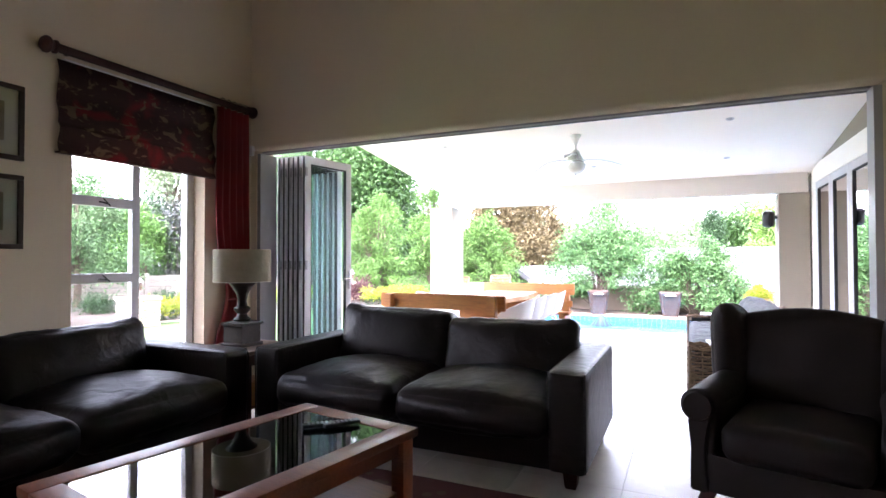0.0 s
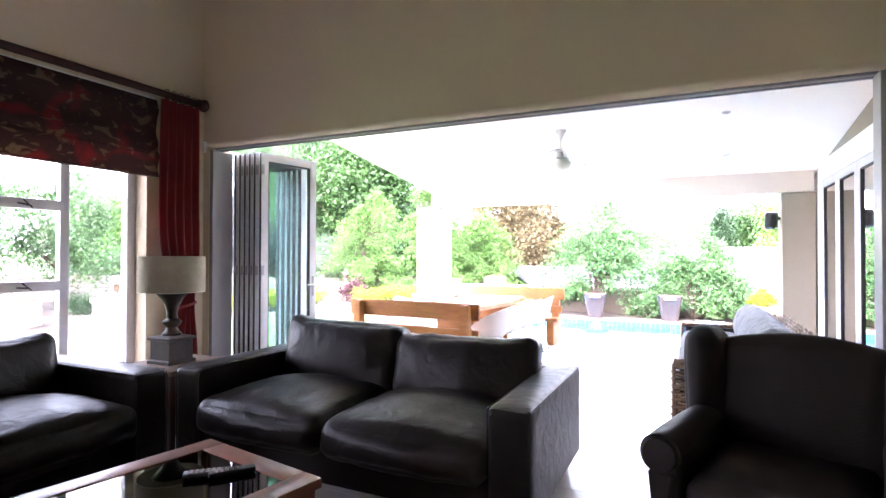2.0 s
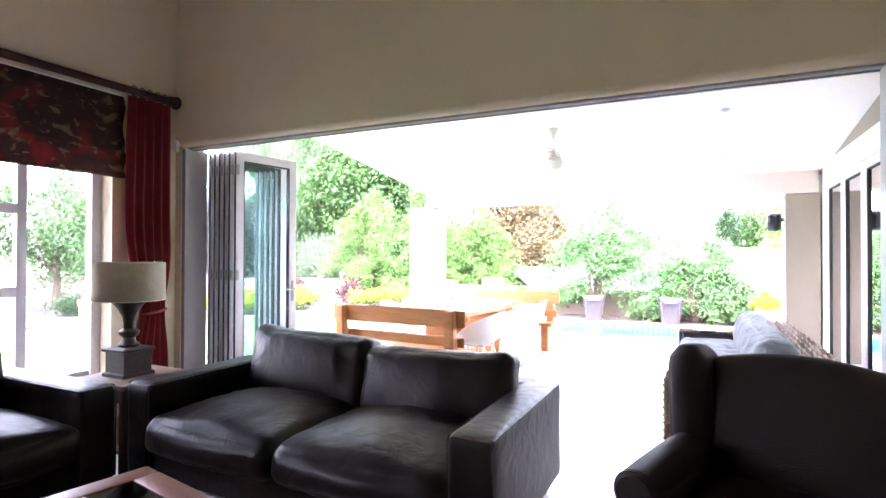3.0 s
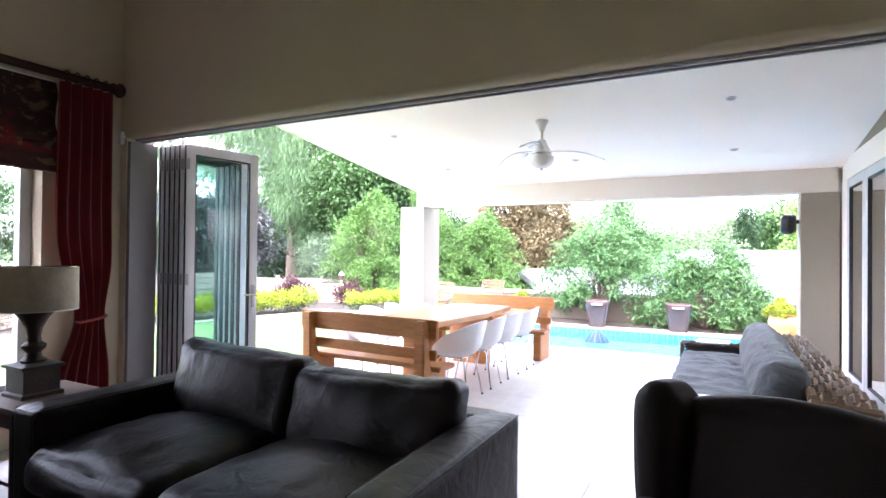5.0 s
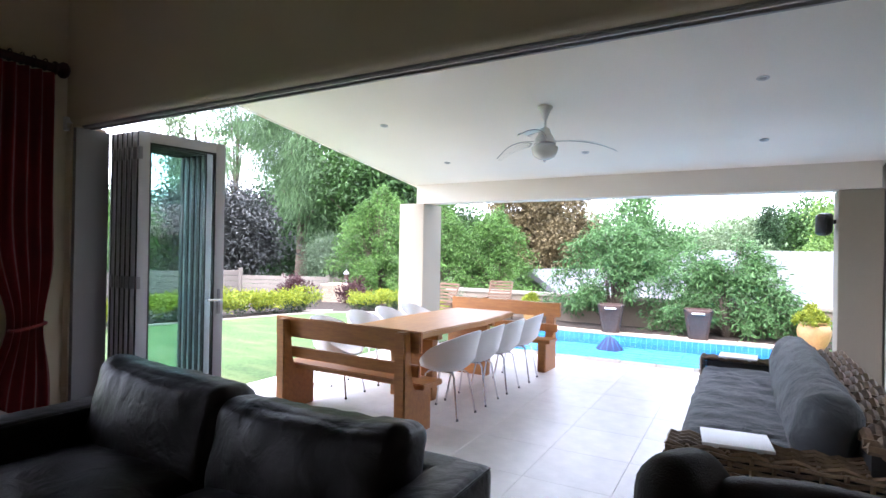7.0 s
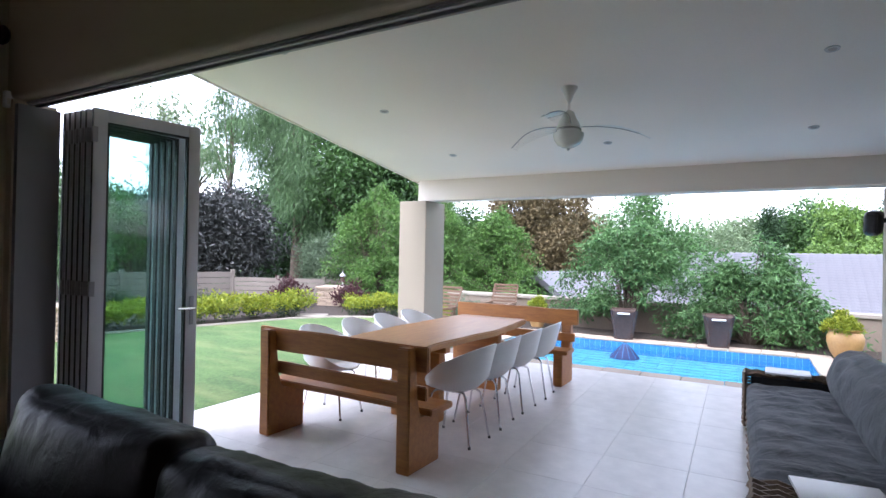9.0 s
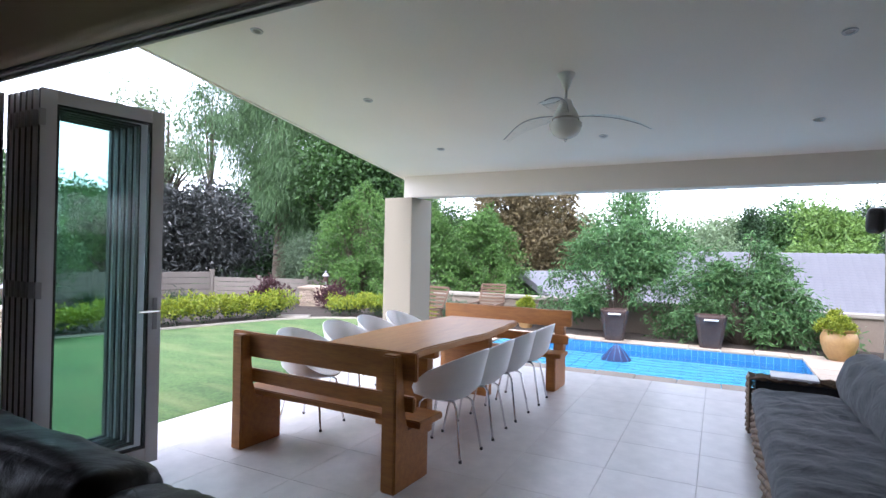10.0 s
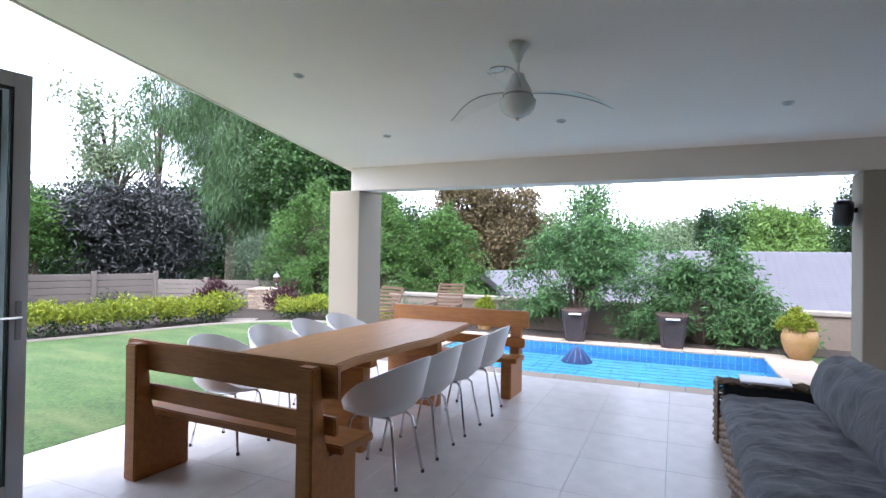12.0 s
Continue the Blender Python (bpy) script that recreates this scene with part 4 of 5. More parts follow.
es = [e for e in bm.edges if abs(e.verts[0].co.z - e.verts[1].co.z) < 0.001]
bmesh.ops.bevel(bm, geom=es, offset=0.012, segments=2, affect="EDGES")
part("tabletop", bm, M_TOPWOOD, table, "smooth oiled slab top")
for y in (-0.60, 0.75):
    part("leg", box(-0.20, 0.32, y - 0.055, y + 0.055, 0, 0.63, 0.012), M_TIMBER, table)
    part("bearer", box(-0.38, 0.38, y - 0.045, y + 0.045, 0.631, 0.694, 0.008), M_TIMBER, table)
part("stretcher", box(-0.02, 0.08, -0.545, 0.695, 0.24, 0.38, 0.01), M_TIMBER, table)


def tub_chair():
    """A one-piece shell on steel legs; the sitter faces +y."""
    s = thing("tub_chair", pose(0, 0, 0), "white plastic tub chair on chrome legs at the table", "chair", "chairs at the patio table")
    bm = bmesh.new()
    rings = []
    nr, na = 12, 40
    for i in range(nr + 1):
        t = i / nr
        row = []
        for j in range(na):
            a = 2 * math.pi * j / na
            c, sn = math.cos(a), math.sin(a)
            back = max(0.0, -sn)
            front = max(0.0, sn)
            rr = (0.05 + 0.95 * min(1.0, t * 1.5)) if t < 0.667 else 1.0 + 0.10 * (t - 0.667)
            rise = 0.0 if t < 0.4 else ((t - 0.4) / 0.6) ** 1.6
            top = 0.02 + 0.355 * ((1 - sn) / 2) ** 0.85
            x = 0.265 * rr * c * (1.0 + 0.06 * rise)
            y = 0.245 * rr * sn - 0.085 * rise * back
            z = 0.425 + 0.015 * t * t + top * rise - 0.02 * front * max(0.0, t - 0.8) * 5
            row.append(bm.verts.new((x, y, z)))
        rings.append(row)
    for a, b in zip(rings, rings[1:]):
        for j in range(na):
            bm.faces.new((a[j], a[(j + 1) % na], b[(j + 1) % na], b[j]))
    bm.faces.new(rings[0][::-1])
    bmesh.ops.recalc_face_normals(bm, faces=bm.faces[:])
    bmesh.ops.solidify(bm, geom=bm.faces[:], thickness=0.009)
    part("shell", bm, M_WHITEPL, s, angle=60)
    for sx in (-1, 1):
        for sy in (-1, 1):
            leg = part("leg", tube([(sx * 0.05, sy * 0.06, 0.412), (sx * 0.10, sy * 0.13, 0.408), (sx * 0.125, sy * 0.16, 0.38), (sx * 0.165, sy * 0.225, 0.012)], 0.0095, 8), M_CHROME, s)
            part("foot", lathe([(0.012, 0), (0.013, 0.006), (0.011, 0.022)], 10, sx * 0.166, sy * 0.227, 0), M_BLACK, leg, "black rubber foot")
    part("mount_plate", box(-0.1, 0.1, -0.1, 0.1, 0.402, 0.414, 0.003), M_CHROME, s)
    return s


chair = tub_chair()
spots = [(-0.97, 8.57, 86), (-0.96, 9.11, 92), (-0.95, 9.68, 88), (-0.94, 10.29, 93), (-2.30, 8.57, -88), (-2.33, 9.22, -93), (-2.33, 9.80, -87), (-2.32, 10.35, -92)]
chair.matrix_basis = pose(spots[0][0], spots[0][1], 0, 0, 0, spots[0][2])
for x, y, a in spots[1:]:
    copy_thing(chair, pose(x, y, 0, 0, 0, a))

# ceiling fan
FX, FY = -0.22, 9.13
fz = roof_z(FY)
fan = thing("ceiling_fan", pose(FX, FY, fz), "white ceiling fan with a bowl light and clear curved blades", "ceiling fan")
part("canopy", lathe([(0.014, -0.13), (0.02, -0.125), (0.045, -0.05), (0.07, -0.015), (0.072, 0.004)], 24), M_WHITEPL, fan)
part("down_rod", tube([(0, 0, -0.12), (0, 0, -0.22)], 0.012, 12), M_WHITEPL, fan)
part("motor", lathe([(0.02, -0.20), (0.045, -0.215), (0.06, -0.26), (0.085, -0.30), (0.10, -0.33), (0.10, -0.385), (0.085, -0.395)], 28), M_WHITEPL, fan)
part("blade_ring", lathe([(0.101, -0.355), (0.108, -0.358), (0.108, -0.368), (0.101, -0.371)], 28), M_CHROME, fan)
lb = part("light_bowl", lathe([(0.128, -0.395), (0.13, -0.41), (0.122, -0.45), (0.095, -0.49), (0.05, -0.515), (0.012, -0.522)], 28), M_LENS, fan, "frosted glass bowl")
part("finial", lathe([(0.012, -0.52), (0.014, -0.535), (0.0, -0.545)], 12), M_CHROME, lb)
for a in (32, 152, 272):
    bm = bmesh.new()
    rows = []
    for i in range(15):
        t = i / 14
        x = 0.09 + 0.64 * t
        w = 0.052 + 0.045 * math.sin(math.pi * min(1, t * 1.1)) - 0.03 * t
        z = -0.34 + 0.055 * math.sin(t * 2.0) - 0.13 * t * t
        rows.append([bm.verts.new((x, -w - 0.02 * t, z - 0.012)), bm.verts.new((x, 0, z)), bm.verts.new((x, w * 0.8, z + 0.012))])
    for p, q in zip(rows, rows[1:]):
        bm.faces.new((p[0], p[1], q[1], q[0]))
        bm.faces.new((p[1], p[2], q[2], q[1]))
    bmesh.ops.solidify(bm, geom=bm.faces[:], thickness=0.004)
    bl = part("blade", moved(bm, pose(0, 0, 0, 0, 0, a)), M_BLADEFAN, fan, "clear acrylic blade")
    bm = tube([(0.09, 0.03, -0.335)] + [(0.09 + 0.64 * t, 0.8 * (0.052 + 0.045 * math.sin(math.pi * min(1, t * 1.1)) - 0.03 * t), -0.33 + 0.055 * math.sin(t * 2.0) - 0.13 * t * t) for t in [i / 14 for i in range(15)]], 0.0045, 6)
    part("blade_edge", moved(bm, pose(0, 0, 0, 0, 0, a)), M_ALUGREY, bl)

# downlights
first = None
for x, y in ((-2.14, 9.10), (-2.14, 10.63), (-0.205, 10.63), (1.62, 9.07), (1.68, 10.66), (-2.2, 7.75), (1.6, 7.6)):
    m = Matrix.Translation((x, y, roof_z(y))) @ pose(0, 0, 0, -7.2)
    if first is None:
        first = thing("downlight", m, "small round recessed white downlight, unlit", "downlight", "patio downlights")
        part("bezel", lathe([(0.028, -0.001), (0.03, -0.007), (0.043, -0.008), (0.047, -0.002), (0.047, 0.003), (0.028, 0.003)], 24), M_ALU, first)
        part("lamp", lathe([(0.0, -0.003), (0.028, -0.002), (0.028, 0.004)], 16), M_ALUGREY, first, "grey lamp face")
    else:
        copy_thing(first, m)

spk = thing("wall_speaker", pose(2.46, 11.86, 1.97), "black outdoor loudspeaker on a wall bracket", "loudspeaker")
part("bracket", box(-0.05, 0.0, -0.015, 0.015, -0.015, 0.035, 0.004), M_BLACK, spk)
part("cabinet", moved(cushion(0.15, 0.16, 0.26, 0.045, (0.008, 0.02, 0.004), 0, 8), pose(-0.12, -0.02, -0.02, 12, 6, -25)), M_BLACK, spk)
part("grille", moved(cushion(0.11, 0.03, 0.21, 0.014, (0, 0.02, 0), 0, 8), pose(-0.155, -0.095, -0.03, 12, 6, -25)), M_SEAL_AND_GAP, spk)


def weave(bm, origin, u, v, nu, nv, r, amp, normal, stakes=True, seg=5):
    """Strands along u that go over and under stakes along v."""
    origin, u, v, normal = Vector(origin), Vector(u), Vector(v), Vector(normal)
    for j in range(nv):
        pts = []
        for i in range(nu * 2 + 1):
            w = amp * math.cos(math.pi * i / 2 + math.pi * (j % 2)) if i % 2 == 0 else 0
            pts.append(origin + u * (i / (2 * nu)) + v * ((j + 0.5) / nv + random.uniform(-0.1, 0.1) / nv) + normal * w)
        tube(pts, r, seg, bm)
    if stakes:
        for i in range(nu + 1):
            tube([origin + u * (i / nu) + v * k for k in (0, 0.5, 1)], r * 0.9, seg, bm)


def wicker_sofa(x0, x1, y0, y1):
    """Seats face -x."""
    s = thing("wicker_sofa", pose(0, 0, 0), "long woven wicker day sofa with grey canvas cushions", "sofa")
    zb, za = 0.27, 0.50
    bm = bmesh.new()
    weave(bm, (x0, y0, 0.03), (0, y1 - y0, 0), (0, 0, zb - 0.03), 34, 9, 0.013, 0.014, (-1, 0, 0))
    tagged(part("front_panel", bm, M_WICKER, s), kind="stuff")
    for y, sg in ((y0, -1), (y1, 1)):
        bm = bmesh.new()
        weave(bm, (x0 - 0.02, y, 0.03), (x1 - x0, 0, 0), (0, 0, za - 0.03), 12, 16, 0.013, 0.014, (0, sg, 0))
        weave(bm, (x0 - 0.03, y - sg * 0.01, za), (x1 - x0, 0, 0), (0, -sg * 0.22, 0.01), 12, 8, 0.014, 0.014, (0, 0, 1))
        weave(bm, (x0 - 0.03, y, 0.03), (0, -sg * 0.22, 0), (0, 0, za - 0.03), 3, 16, 0.013, 0.012, (-1, 0, 0))
        tagged(part("arm", bm, M_WICKER, s), kind="stuff")
        # Black block behind the strands: the dark of the gaps, built in.
        part("arm_core", box(x0 + 0.02, x1 - 0.05, *sorted((y - sg * 0.02, y - sg * 0.20)), 0.03, za - 0.02), M_SEAL_AND_GAP, s, smooth=False)
    bm = bmesh.new()
    weave(bm, (x1, y0, 0.03), (0, y1 - y0, 0), (0, 0, 0.59), 34, 16, 0.016, 0.018, (1, 0, 0))
    tagged(part("back_panel", bm, M_WICKER, s), kind="stuff")
    bm = bmesh.new()
    weave(bm, (x1 - 0.34, y0, 0.64), (0, y1 - y0, 0), (0.34, 0, -0.02), 27, 6, 0.026, 0.026, (0, 0, 1))
    tagged(part("back_top", bm, M_WICKER, s, "broad woven top of the backrest"), kind="stuff")
    # Black fill under seat and back stands in for shade between strands.
    part("core", box(x0 + 0.03, x1 - 0.03, y0 + 0.03, y1 - 0.03, 0.03, zb - 0.01), M_SEAL_AND_GAP, s, smooth=False)
    part("back_core", box(x1 - 0.32, x1 - 0.03, y0 + 0.03, y1 - 0.03, zb, 0.612), M_SEAL_AND_GAP, s, smooth=False)
    yy0, yy1 = y0 + 0.23, y1 - 0.23
    half = yy1 - yy0
    for i in range(1):
        cy = yy0 + half * (i + 0.5)
        bm = cushion(0.84, half - 0.004, 0.17, 0.06, (0.015, 0.005, 0.03), 0.014, 70, i + 11)
        for v in bm.verts:
            # long folds across the loose cover
            k = noise.noise(Vector((v.co.x * 1.6 + 2, v.co.y * 6.5, 0.3)))
            v.co.z += (0.022 * (1 - min(1, abs(k) * 3.2)) - 0.008) * (1 if v.co.z > 0 else 0) * max(0, 1 - (v.co.x / 0.42) ** 4)
        part("seat_cushion", moved(bm, pose(x0 + 0.41, cy, zb + 0.085)), M_GREYCLOTH, s)
        part("back_cushion", moved(cushion(0.30, half + 0.02, 0.42, 0.14, (0.03, 0.02, 0.03), 0.02, 36, i + 21), pose(x1 - 0.46, cy, zb + 0.33, 0, 16)), M_GREYCLOTH, s)
    return s


wicker_sofa(1.17, 2.36, 7.26, 10.38)
for y, a in ((7.42, 6), (10.25, -3)):
    t_ = thing("arm_tray", pose(1.47, y, 0.515, 0, 0, a), "flat white board lying on the wicker arm", "tray", "boards on the wicker sofa")
    part("board", box(-0.17, 0.17, -0.14, 0.14, 0.012, 0.03, 0.004), M_BOARD, t_)
    part("cleat", box(-0.12, -0.09, -0.12, 0.12, 0.0, 0.012), M_BOARD, t_)
    part("cleat", box(0.09, 0.12, -0.12, 0.12, 0.0, 0.012), M_BOARD, t_)
# ---------------------------------------------------------------- poolside and garden


def leaf_mesh(name, mat, parent, spots, per, spread, length, width, droop=0.0, seed=0, flat=0.0, label=""):
    """Many small folded leaves scattered round the given spots, as one mesh."""
    rng = np.random.default_rng(seed)
    spots = np.asarray(spots, float)
    n = len(spots) * per
    c = np.repeat(spots, per, axis=0)
    off = rng.normal(size=(n, 3)) * spread
    p = c + off
    d = rng.normal(size=(n, 3))
    d /= np.linalg.norm(d, axis=1)[:, None]
    d = d + off / (np.linalg.norm(off, axis=1)[:, None] + 1e-6) * 0.6
    d[:, 2] = d[:, 2] * (1 - flat) - droop
    d /= np.linalg.norm(d, axis=1)[:, None]
    s = np.cross(d, rng.normal(size=(n, 3)))
    s /= np.linalg.norm(s, axis=1)[:, None] + 1e-9
    up = np.cross(s, d)
    ln = length * rng.uniform(0.6, 1.3, (n, 1))
    wd = width * rng.uniform(0.6, 1.3, (n, 1))
    v = np.empty((n, 4, 3))
    v[:, 0] = p
    v[:, 1] = p + d * ln * 0.5 + s * wd * 0.5 + up * wd * 0.2
    v[:, 2] = p + d * ln
    v[:, 3] = p + d * ln * 0.5 - s * wd * 0.5 + up * wd * 0.2
    me = bpy.data.meshes.new(name)
    me.from_pydata(v.reshape(-1, 3).tolist(), [], np.arange(n * 4).reshape(-1, 4).tolist())
    me.materials.append(mat)
    ob = new(name, me)
    ob.parent = parent
    if label:
        tagged(ob, label)
    return ob


def clump_spots(n, radii, seed, shell=0.55, rough=0.35, low=-1.0):
    """Uneven spots on the lobes that make up a crown, with gaps between them."""
    rng = random.Random(seed)
    lobes = []
    count = 7 + int(14 * rough) + n // 30
    while len(lobes) < count:
        d = Vector((rng.gauss(0, 1), rng.gauss(0, 1), rng.gauss(0, 1))).normalized()
        if d.z < low:
            continue
        k = 1 + rough * 1.3 * noise.noise(d * 1.7 + Vector((seed * 1.7, 0, 0)))
        lobes.append((d * k * rng.uniform(0.35, 0.88), rng.uniform(0.24, 0.42)))
    out = []
    while len(out) < n:
        c, r = rng.choice(lobes)
        d = Vector((rng.gauss(0, 1), rng.gauss(0, 1), rng.gauss(0.35, 1))).normalized()
        p = c + d * r * (1 - (1 - shell) * rng.random() ** 2)
        if p.z < low:
            continue
        out.append((p.x * radii[0], p.y * radii[1], p.z * radii[2]))
    return out


def tree(name, label, x, y, base, cz, radii, mat, clumps, per, length, width, spread, droop=0.1, seed=1, shell=0.5, rough=0.35, trunk=0.12, limbs=9, low=-1.0, category="tree"):
    """base: ground height; cz: height of the crown's middle."""
    t = thing(name, pose(x, y, base), label, category)
    h = cz - base
    spots = clump_spots(clumps, radii, seed, shell, rough, low)
    spots = [(a, b, max(c + h, 0.05)) for a, b, c in spots]
    bm = tube([(0, 0, -0.1), (0.03 * seed % 0.1, 0.02, h * 0.35), (0.05, -0.04, h * 0.7), (0, 0, h + radii[2] * 0.4)], trunk, 9, r1=trunk * 0.25)
    rng = random.Random(seed)
    for a, b, c in rng.sample(spots, min(limbs, len(spots))):
        z0 = min(c * 0.6, h * rng.uniform(0.35, 0.8))
        tube([(0, 0, z0), (a * 0.4, b * 0.4, z0 + (c - z0) * 0.55), (a * 0.95, b * 0.95, c)], trunk * 0.42, 6, bm, r1=trunk * 0.08)
    part("trunk", bm, M_BARK, t)
    leaf_mesh("crown", mat, t, spots, per, spread, length, width, droop, seed)
    return t


def spot(u, d, t=12.0):
    """A place d metres ahead, u to the right of the way the garden is faced from the patio edge."""
    a = radians(23.5)
    return 0.826 - d * math.sin(a) + u * d * math.cos(a), 5.428 + d * math.cos(a) + u * d * math.sin(a)


# trees beyond the lawn
TREES = [
    # name, label, u, depth, ground, crown middle, radii, leaves, clumps, per, leaf length, width, spread, droop, shell, rough
    ("feathery_tree", "tall thin feathery tree against the sky", -0.62, 33, -0.1, 8.0, (3.9, 2.8, 4.8), L_BACKLIT, 150, 34, 0.30, 0.13, 0.30, 0.1, 0.15, 0.75),
    ("feathery_tree", "tall tree with thin drooping sprays against the sky", -0.535, 27, -0.1, 8.9, (2.3, 1.6, 1.7), L_WILLOW, 70, 46, 0.34, 0.06, 0.28, 1.1, 0.3, 0.7),
    ("bronze_tree", "broad dark bronze-leaved tree beyond the hedge", -0.59, 19, -0.1, 1.9, (2.7, 2.2, 2.3), L_PURPLE, 560, 46, 0.24, 0.075, 0.22, 0.15, 0.6, 0.2),
    ("round_tree", "rounded green tree at the garden edge", -0.765, 17, -0.1, 1.9, (1.5, 1.5, 1.9), L_GREEN, 150, 60, 0.15, 0.075, 0.2, 0.1, 0.5, 0.3),
    ("willow_tree", "tall weeping tree with hanging pale green foliage", -0.395, 25, -0.1, 7.2, (4.1, 3.0, 6.4), L_WILLOW, 600, 105, 0.40, 0.034, 0.36, 1.6, 0.5, 0.3),
    ("shade_tree", "tall dark green tree with dense foliage", -0.25, 23, -0.1, 4.6, (3.3, 2.8, 4.8), L_MID, 460, 70, 0.22, 0.13, 0.28, 0.1, 0.5, 0.35),
    ("shade_tree", "tall dark green tree with dense foliage", -0.34, 28, -0.1, 3.4, (6.5, 2.6, 4.6), L_DARK, 620, 60, 0.26, 0.14, 0.34, 0.1, 0.5, 0.3),
    ("back_tree", "dark dense tree closing off the garden", -0.74, 27, -0.1, 1.9, (5.0, 2.2, 3.0), L_DARK, 420, 70, 0.24, 0.10, 0.34, 0.1, 0.5, 0.3),
    ("back_tree", "dark dense tree closing off the garden", -0.50, 29, -0.1, 1.6, (5.0, 2.2, 3.2), L_DARK, 420, 70, 0.24, 0.10, 0.34, 0.1, 0.5, 0.3),
    ("back_tree", "dark dense tree closing off the garden", -0.12, 30, -1.0, 1.6, (5.0, 2.2, 3.6), L_MID, 420, 70, 0.24, 0.10, 0.34, 0.1, 0.5, 0.3),
    ("garden_bush", "loose grey-green bush on the bank", -0.325, 18, -0.1, 0.95, (1.35, 1.2, 1.2), L_GREY, 130, 90, 0.16, 0.03, 0.2, -0.1, 0.4, 0.35),
    ("rust_bush", "tall rounded rust-brown bush past the boundary wall", 0.07, 22, -2.6, 1.45, (2.8, 2.2, 3.1), L_BROWN, 800, 90, 0.14, 0.09, 0.19, 0.0, 0.75, 0.12),
    ("slender_tree", "pale green slender tree past the boundary wall", 0.275, 19, -2.6, 2.0, (2.1, 1.6, 2.2), L_POOL, 220, 70, 0.17, 0.06, 0.24, 0.0, 0.3, 0.55),
    ("far_tree", "bright green rounded tree among the houses", 0.655, 44, -2.6, 1.0, (4.6, 3.4, 3.7), L_YGREEN, 380, 60, 0.34, 0.2, 0.5, 0.0, 0.5, 0.55),
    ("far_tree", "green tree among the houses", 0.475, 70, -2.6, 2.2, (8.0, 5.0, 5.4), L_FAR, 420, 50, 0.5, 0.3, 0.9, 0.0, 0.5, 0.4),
    ("far_tree", "dark green tree among the houses", 0.60, 62, -2.6, 3.2, (5.0, 4.0, 5.8), L_MID, 360, 50, 0.45, 0.25, 0.7, 0.0, 0.5, 0.4),
    ("cypress", "narrow pointed tree on the skyline", 0.495, 60, -2.6, 3.6, (1.1, 1.1, 4.2), L_DARK, 120, 50, 0.3, 0.15, 0.4, -0.6, 0.4, 0.3),
    ("cypress", "narrow pointed tree on the skyline", 0.685, 64, -2.6, 4.2, (1.4, 1.4, 4.6), L_DARK, 120, 50, 0.3, 0.15, 0.4, -0.6, 0.4, 0.3),
    ("cypress", "dark narrow tree past the pool pillar", 0.765, 30, -2.6, 2.2, (0.9, 0.9, 3.6), L_DARK, 160, 60, 0.2, 0.08, 0.25, -0.4, 0.5, 0.25),
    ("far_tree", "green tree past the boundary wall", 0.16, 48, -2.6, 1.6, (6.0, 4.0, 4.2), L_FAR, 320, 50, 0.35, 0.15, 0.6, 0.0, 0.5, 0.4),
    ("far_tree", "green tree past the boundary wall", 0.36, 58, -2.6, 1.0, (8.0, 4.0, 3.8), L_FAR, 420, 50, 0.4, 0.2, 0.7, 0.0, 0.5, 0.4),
    ("garden_tree", "leafy green tree outside the lounge window", -1.30, 9.5, -0.1, 2.1, (1.8, 1.6, 1.6), L_MID, 170, 80, 0.13, 0.05, 0.2, 0.1, 0.45, 0.4),
    ("garden_tree", "leafy green tree outside the lounge window", -1.02, 11.5, -0.1, 2.2, (1.9, 1.6, 1.7), L_WILLOW, 170, 80, 0.13, 0.05, 0.2, 0.1, 0.45, 0.4),
    ("garden_tree", "dense green tree at the garden edge", -1.6, 10.5, -0.1, 2.4, (2.4, 2.0, 2.2), L_MID, 220, 80, 0.14, 0.05, 0.22, 0.1, 0.45, 0.4),
    ("garden_tree", "dense green tree at the garden edge", -2.2, 8.2, -0.1, 2.2, (2.4, 2.0, 2.2), L_DARK, 200, 80, 0.14, 0.05, 0.22, 0.1, 0.45, 0.4),
]
for i, (nm, lab, u, d, g, cz, rad, lf, cl, per, ln, wd, sp, dr, sh, ro) in enumerate(TREES):
    x, y = spot(u, d)
    tree(nm, lab, x, y, g, cz, rad, lf, cl, per, ln, wd, sp, dr, i + 3, sh, ro, trunk=0.05 * rad[2] + 0.03, limbs=14, category="bush" if "bush" in nm else "tree")


